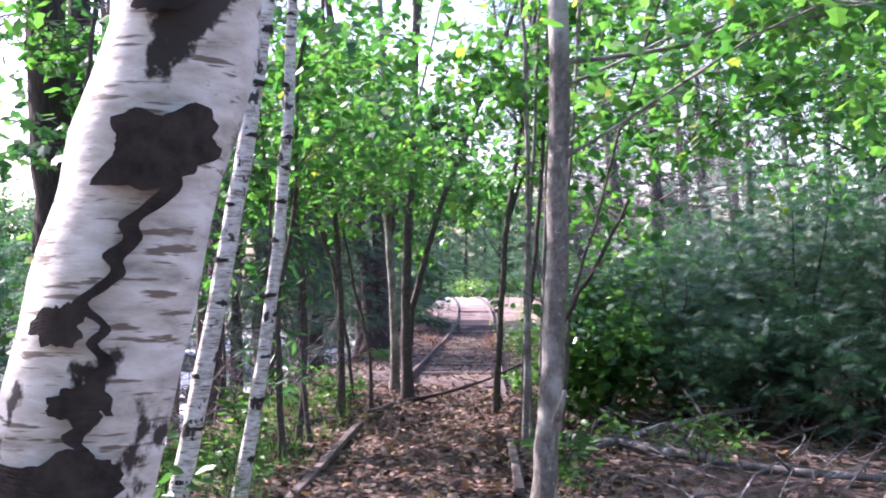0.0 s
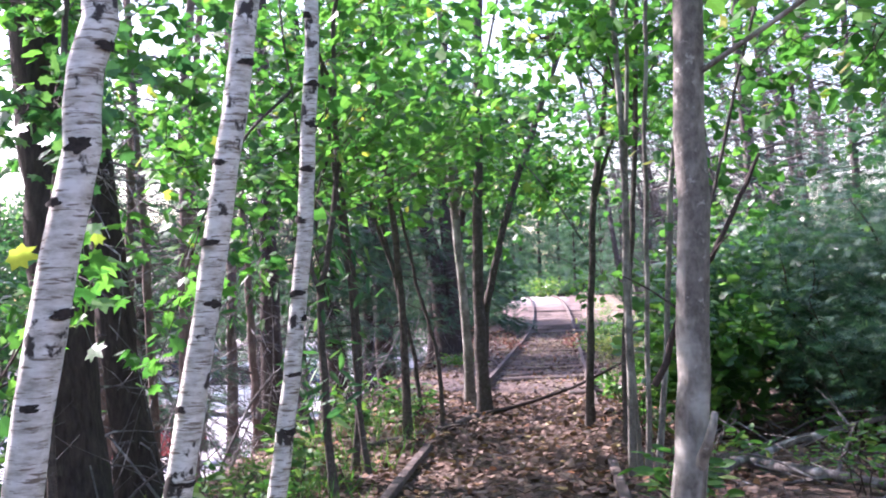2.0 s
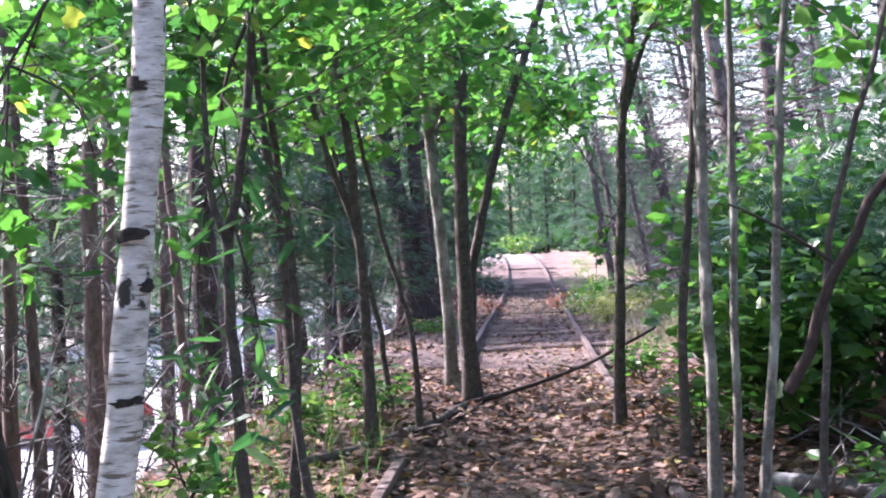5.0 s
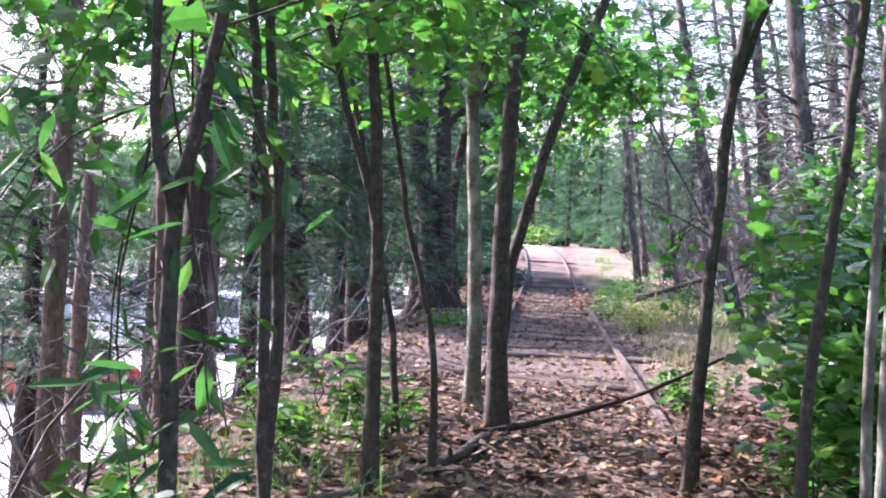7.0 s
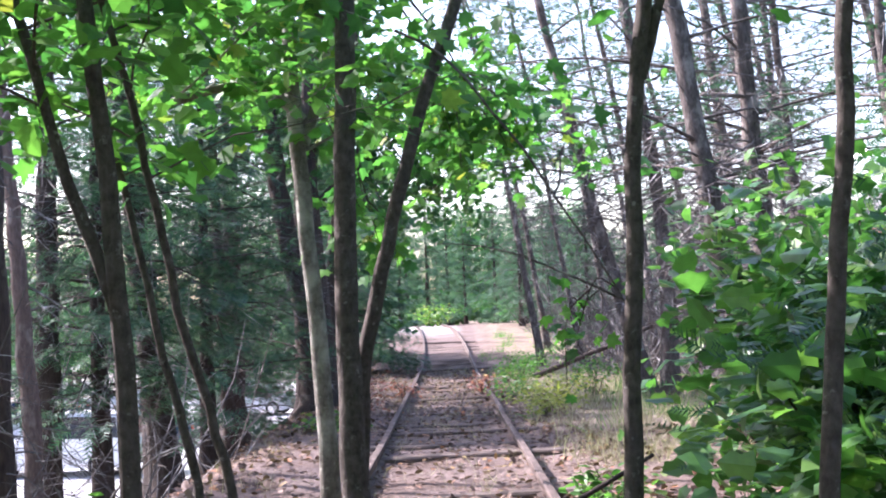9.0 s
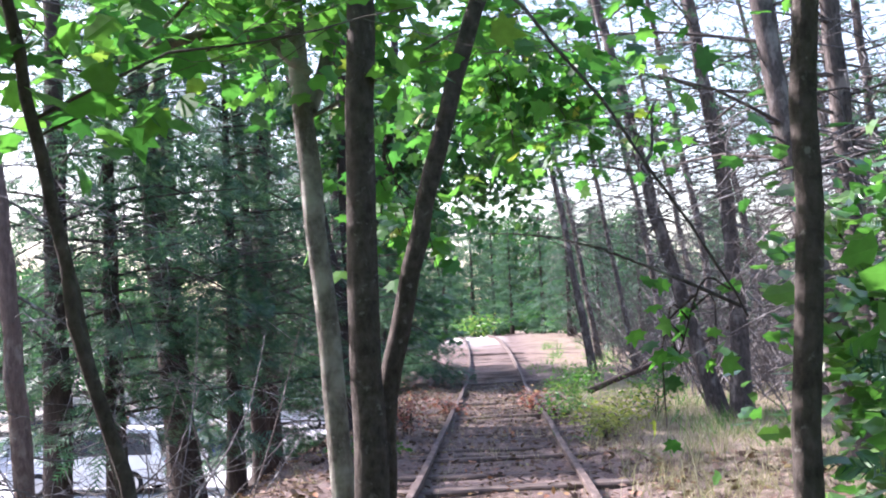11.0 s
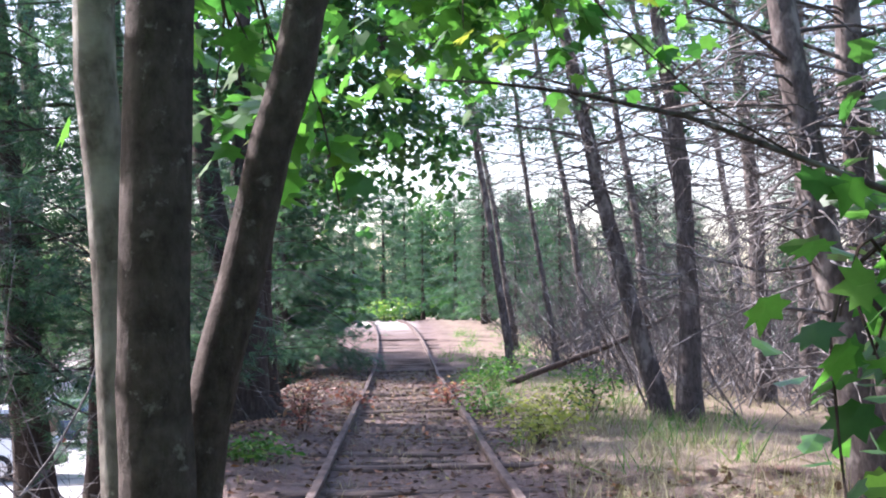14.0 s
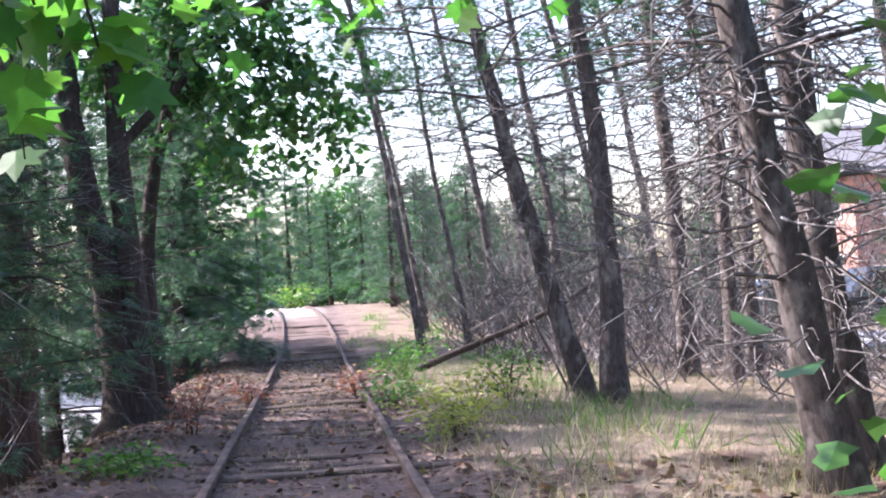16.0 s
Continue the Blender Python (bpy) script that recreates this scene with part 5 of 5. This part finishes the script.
def extrude(profile, x0, x1, inset=0.0):
    """A side profile (y, z) swept across x, its upper points drawn in."""
    p = np.array(profile)
    n = len(p)
    top = p[:, 1].max()
    k = inset * smooth(0.55 * top, top, p[:, 1])
    v = np.vstack([np.stack([x0 + k, p[:, 0], p[:, 1]], 1), np.stack([x1 - k, p[:, 0], p[:, 1]], 1)])
    v = np.vstack([v, [[x0, p[:, 0].mean(), p[:, 1].mean() * 0.8]], [[x1, p[:, 0].mean(), p[:, 1].mean() * 0.8]]])
    f = []
    for i in range(n):
        j = (i + 1) % n
        f += [(i, j, n + j), (i, n + j, n + i), (2 * n, j, i), (2 * n + 1, n + i, n + j)]
    return v, np.array(f)


def disc(c, r, w, sides=20):
    """A wheel-like drum round the x axis."""
    a = np.linspace(0, 2 * np.pi, sides, endpoint=False)
    rings = [(-w / 2, r * 0.9), (-w / 2 * 0.8, r), (w / 2 * 0.8, r), (w / 2, r * 0.9)]
    v = np.vstack([np.stack([np.full(sides, c[0] + x), c[1] + rr * np.cos(a), c[2] + rr * np.sin(a)], 1) for x, rr in rings] + [[[c[0] - w / 2, c[1], c[2]]], [[c[0] + w / 2, c[1], c[2]]]])
    f = []
    for k in range(3):
        for i in range(sides):
            j = (i + 1) % sides
            f += [(k * sides + i, k * sides + j, (k + 1) * sides + j), (k * sides + i, (k + 1) * sides + j, (k + 1) * sides + i)]
    for i in range(sides):
        j = (i + 1) % sides
        f += [(4 * sides, j, i), (4 * sides + 1, 3 * sides + i, 3 * sides + j)]
    return v, np.array(f)


def car(at, turn, mat, label, tall=1.7, length=4.6):
    owner = thing("car", (0, 0, 0), label, "car", "parked cars")
    L, H, w = length / 2, tall, 0.9
    b = H * 0.56
    suv = tall > 1.6
    body = [(-L, 0.32), (-L * 0.99, b * 0.85), (-L * 0.93, b), (-L * 0.35, b * 1.04), (L * 0.4, b * 1.04), (L * 0.9, b * 0.93), (L, b * 0.75), (L, 0.32), (L * 0.75, 0.24), (-L * 0.75, 0.24)]
    part("body", extrude(body, -w, w, 0.05), mat, owner)
    roof = [(-L * (0.94 if suv else 0.75), b * 1.0), (-L * (0.86 if suv else 0.45), H * 0.97), (-L * 0.3, H), (L * 0.12, H * 0.985), (L * 0.48, b * 1.0)]
    part("cabin", extrude(roof, -w + 0.06, w - 0.06, 0.14), mat, owner)
    for s in (-1, 1):
        win = [(-L * (0.82 if suv else 0.6), b * 1.07), (-L * (0.79 if suv else 0.42), H * 0.92), (-L * 0.3, H * 0.945), (L * 0.1, H * 0.93), (L * 0.37, b * 1.07)]
        x0, x1 = sorted((s * (w - 0.085), s * (w - 0.04)))
        part("side_window", extrude(win, x0, x1, 0.0), M_GLASS, owner, "dark side window")
        part("door_handle", block(min(s * w, s * (w + 0.02)), max(s * w, s * (w + 0.02)), -0.25, -0.08, b * 0.86, b * 0.9, 0.004), M_TRIM, owner)
        part("mirror", block(min(s * w, s * (w + 0.16)), max(s * w, s * (w + 0.16)), L * 0.3, L * 0.3 + 0.1, b * 1.05, b * 1.17, 0.02), mat, owner)
        for yy in (-L * 0.58, L * 0.6):
            wheel = part("wheel", disc((s * (w - 0.09), yy, 0.34), 0.34, 0.22), M_TYRE, owner)
            part("rim", disc((s * (w + 0.005), yy, 0.34), 0.21, 0.05, 14), M_RIM, wheel, "bright alloy rim")
        part("tail_light", block(s * w * 0.78 - 0.1, s * w * 0.78 + 0.1, -L - 0.015, -L + 0.06, b * 0.72, b * 0.92, 0.01), M_TAIL, owner, "red tail light")
        part("head_light", block(s * w * 0.74 - 0.14, s * w * 0.74 + 0.14, L - 0.05, L + 0.015, b * 0.62, b * 0.74, 0.01), M_HEAD, owner, "clear head light")
    part("rear_window", block(-w + 0.2, w - 0.2, -L * (0.93 if suv else 0.66), -L * (0.86 if suv else 0.6), b * 1.1, H * 0.9, 0.01), M_GLASS, owner, "dark rear window")
    part("windscreen", extrude([(L * 0.46, b * 1.03), (L * 0.14, H * 0.95), (L * 0.155, H * 0.955), (L * 0.475, b * 1.035)], -w + 0.2, w - 0.2, 0.0), M_GLASS, owner, "dark windscreen")
    part("bumper", block(-w * 0.97, w * 0.97, -L - 0.05, -L + 0.1, 0.3, 0.55, 0.03), M_TRIM, owner)
    owner.matrix_basis = pose(*at, 0, 0, turn)
    return owner


P_WHITE, P_SILVER, P_BLUE, P_RED, P_GREEN, P_BLACK = (paint(n, c) for n, c in (("white_paint", (0.75, 0.76, 0.76)), ("silver_paint", (0.5, 0.51, 0.53)), ("blue_paint", (0.02, 0.035, 0.09)),
                                                                            ("red_paint", (0.3, 0.015, 0.02)), ("green_paint", (0.02, 0.07, 0.05)), ("dark_paint", (0.015, 0.018, 0.03))))
car((-11.6, 46.0, LOT_Z), 82, P_WHITE, "white and silver estate car parked in sunlight", 1.85, 4.8)
car((-11.6, 54.0, LOT_Z), 88, P_BLUE, "dark blue car parked behind the white one", 1.5)
car((-9.6, 68.0, LOT_Z), 80, P_SILVER, "silver car parked near the bank", 1.5)
car((-10.8, 73.0, LOT_Z), 95, P_WHITE, "white car parked at the far side", 1.5)
car((-11.4, 33.0, LOT_Z), 75, P_RED, "dark red car parked below the bank", 1.5)
car((-17.5, 44.5, LOT_Z), 80, P_GREEN, "dark green car parked beside the red one", 1.5)
car((-20.5, 70.0, LOT_Z), 90, P_BLUE, "dark blue car in the far row", 1.5)
car((16.3, 49.0, -0.17), 95, P_BLACK, "dark blue car parked beyond the pines", 1.7)
car((12.9, 55.0, -0.17), 100, P_WHITE, "white car parked beyond the pines", 1.5)
car((16.4, 57.0, -0.17), 92, P_SILVER, "pale silver car parked beyond the pines", 1.5)


def brick_house(at, w, d, h):
    x, y, z = at
    owner = thing("brick_house", at, "pinkish brick house with white windows behind the pines", "house")
    wall = part("wall", block(x, x + w, y, y + d, z, z + h, 0.02), M_BRICK, owner)
    roof = [(y - 0.6, z + h), (y + d / 2, z + h + 2.4), (y + d + 0.6, z + h), (y + d + 0.6, z + h - 0.15), (y - 0.6, z + h - 0.15)]
    part("roof", extrude(roof, x - 0.6, x + w + 0.6), M_ROOF, owner)
    for f in range(2):
        for i in range(4):
            xx, zz = x + 1.2 + i * (w - 1.6) / 4, z + 1.0 + f * 2.8
            win = part("window", block(xx, xx + 1.2, y - 0.06, y + 0.1, zz, zz + 1.4, 0.01), M_WHITE, owner, "white framed window")
            part("pane", block(xx + 0.1, xx + 1.1, y - 0.075, y - 0.05, zz + 0.1, zz + 0.66), M_GLASS, win)
            part("pane", block(xx + 0.1, xx + 1.1, y - 0.075, y - 0.05, zz + 0.74, zz + 1.3), M_GLASS, win)
        for i in range(3):
            yy, zz = y + 1.2 + i * (d - 1.4) / 3, z + 1.0 + f * 2.8
            win = part("window", block(x - 0.06, x + 0.1, yy, yy + 1.2, zz, zz + 1.4, 0.01), M_WHITE, owner, "white framed window")
            part("pane", block(x - 0.075, x - 0.05, yy + 0.1, yy + 1.1, zz + 0.1, zz + 1.3), M_GLASS, win)
    return owner


brick_house((22, 62, -0.2), 14, 10, 5.8)
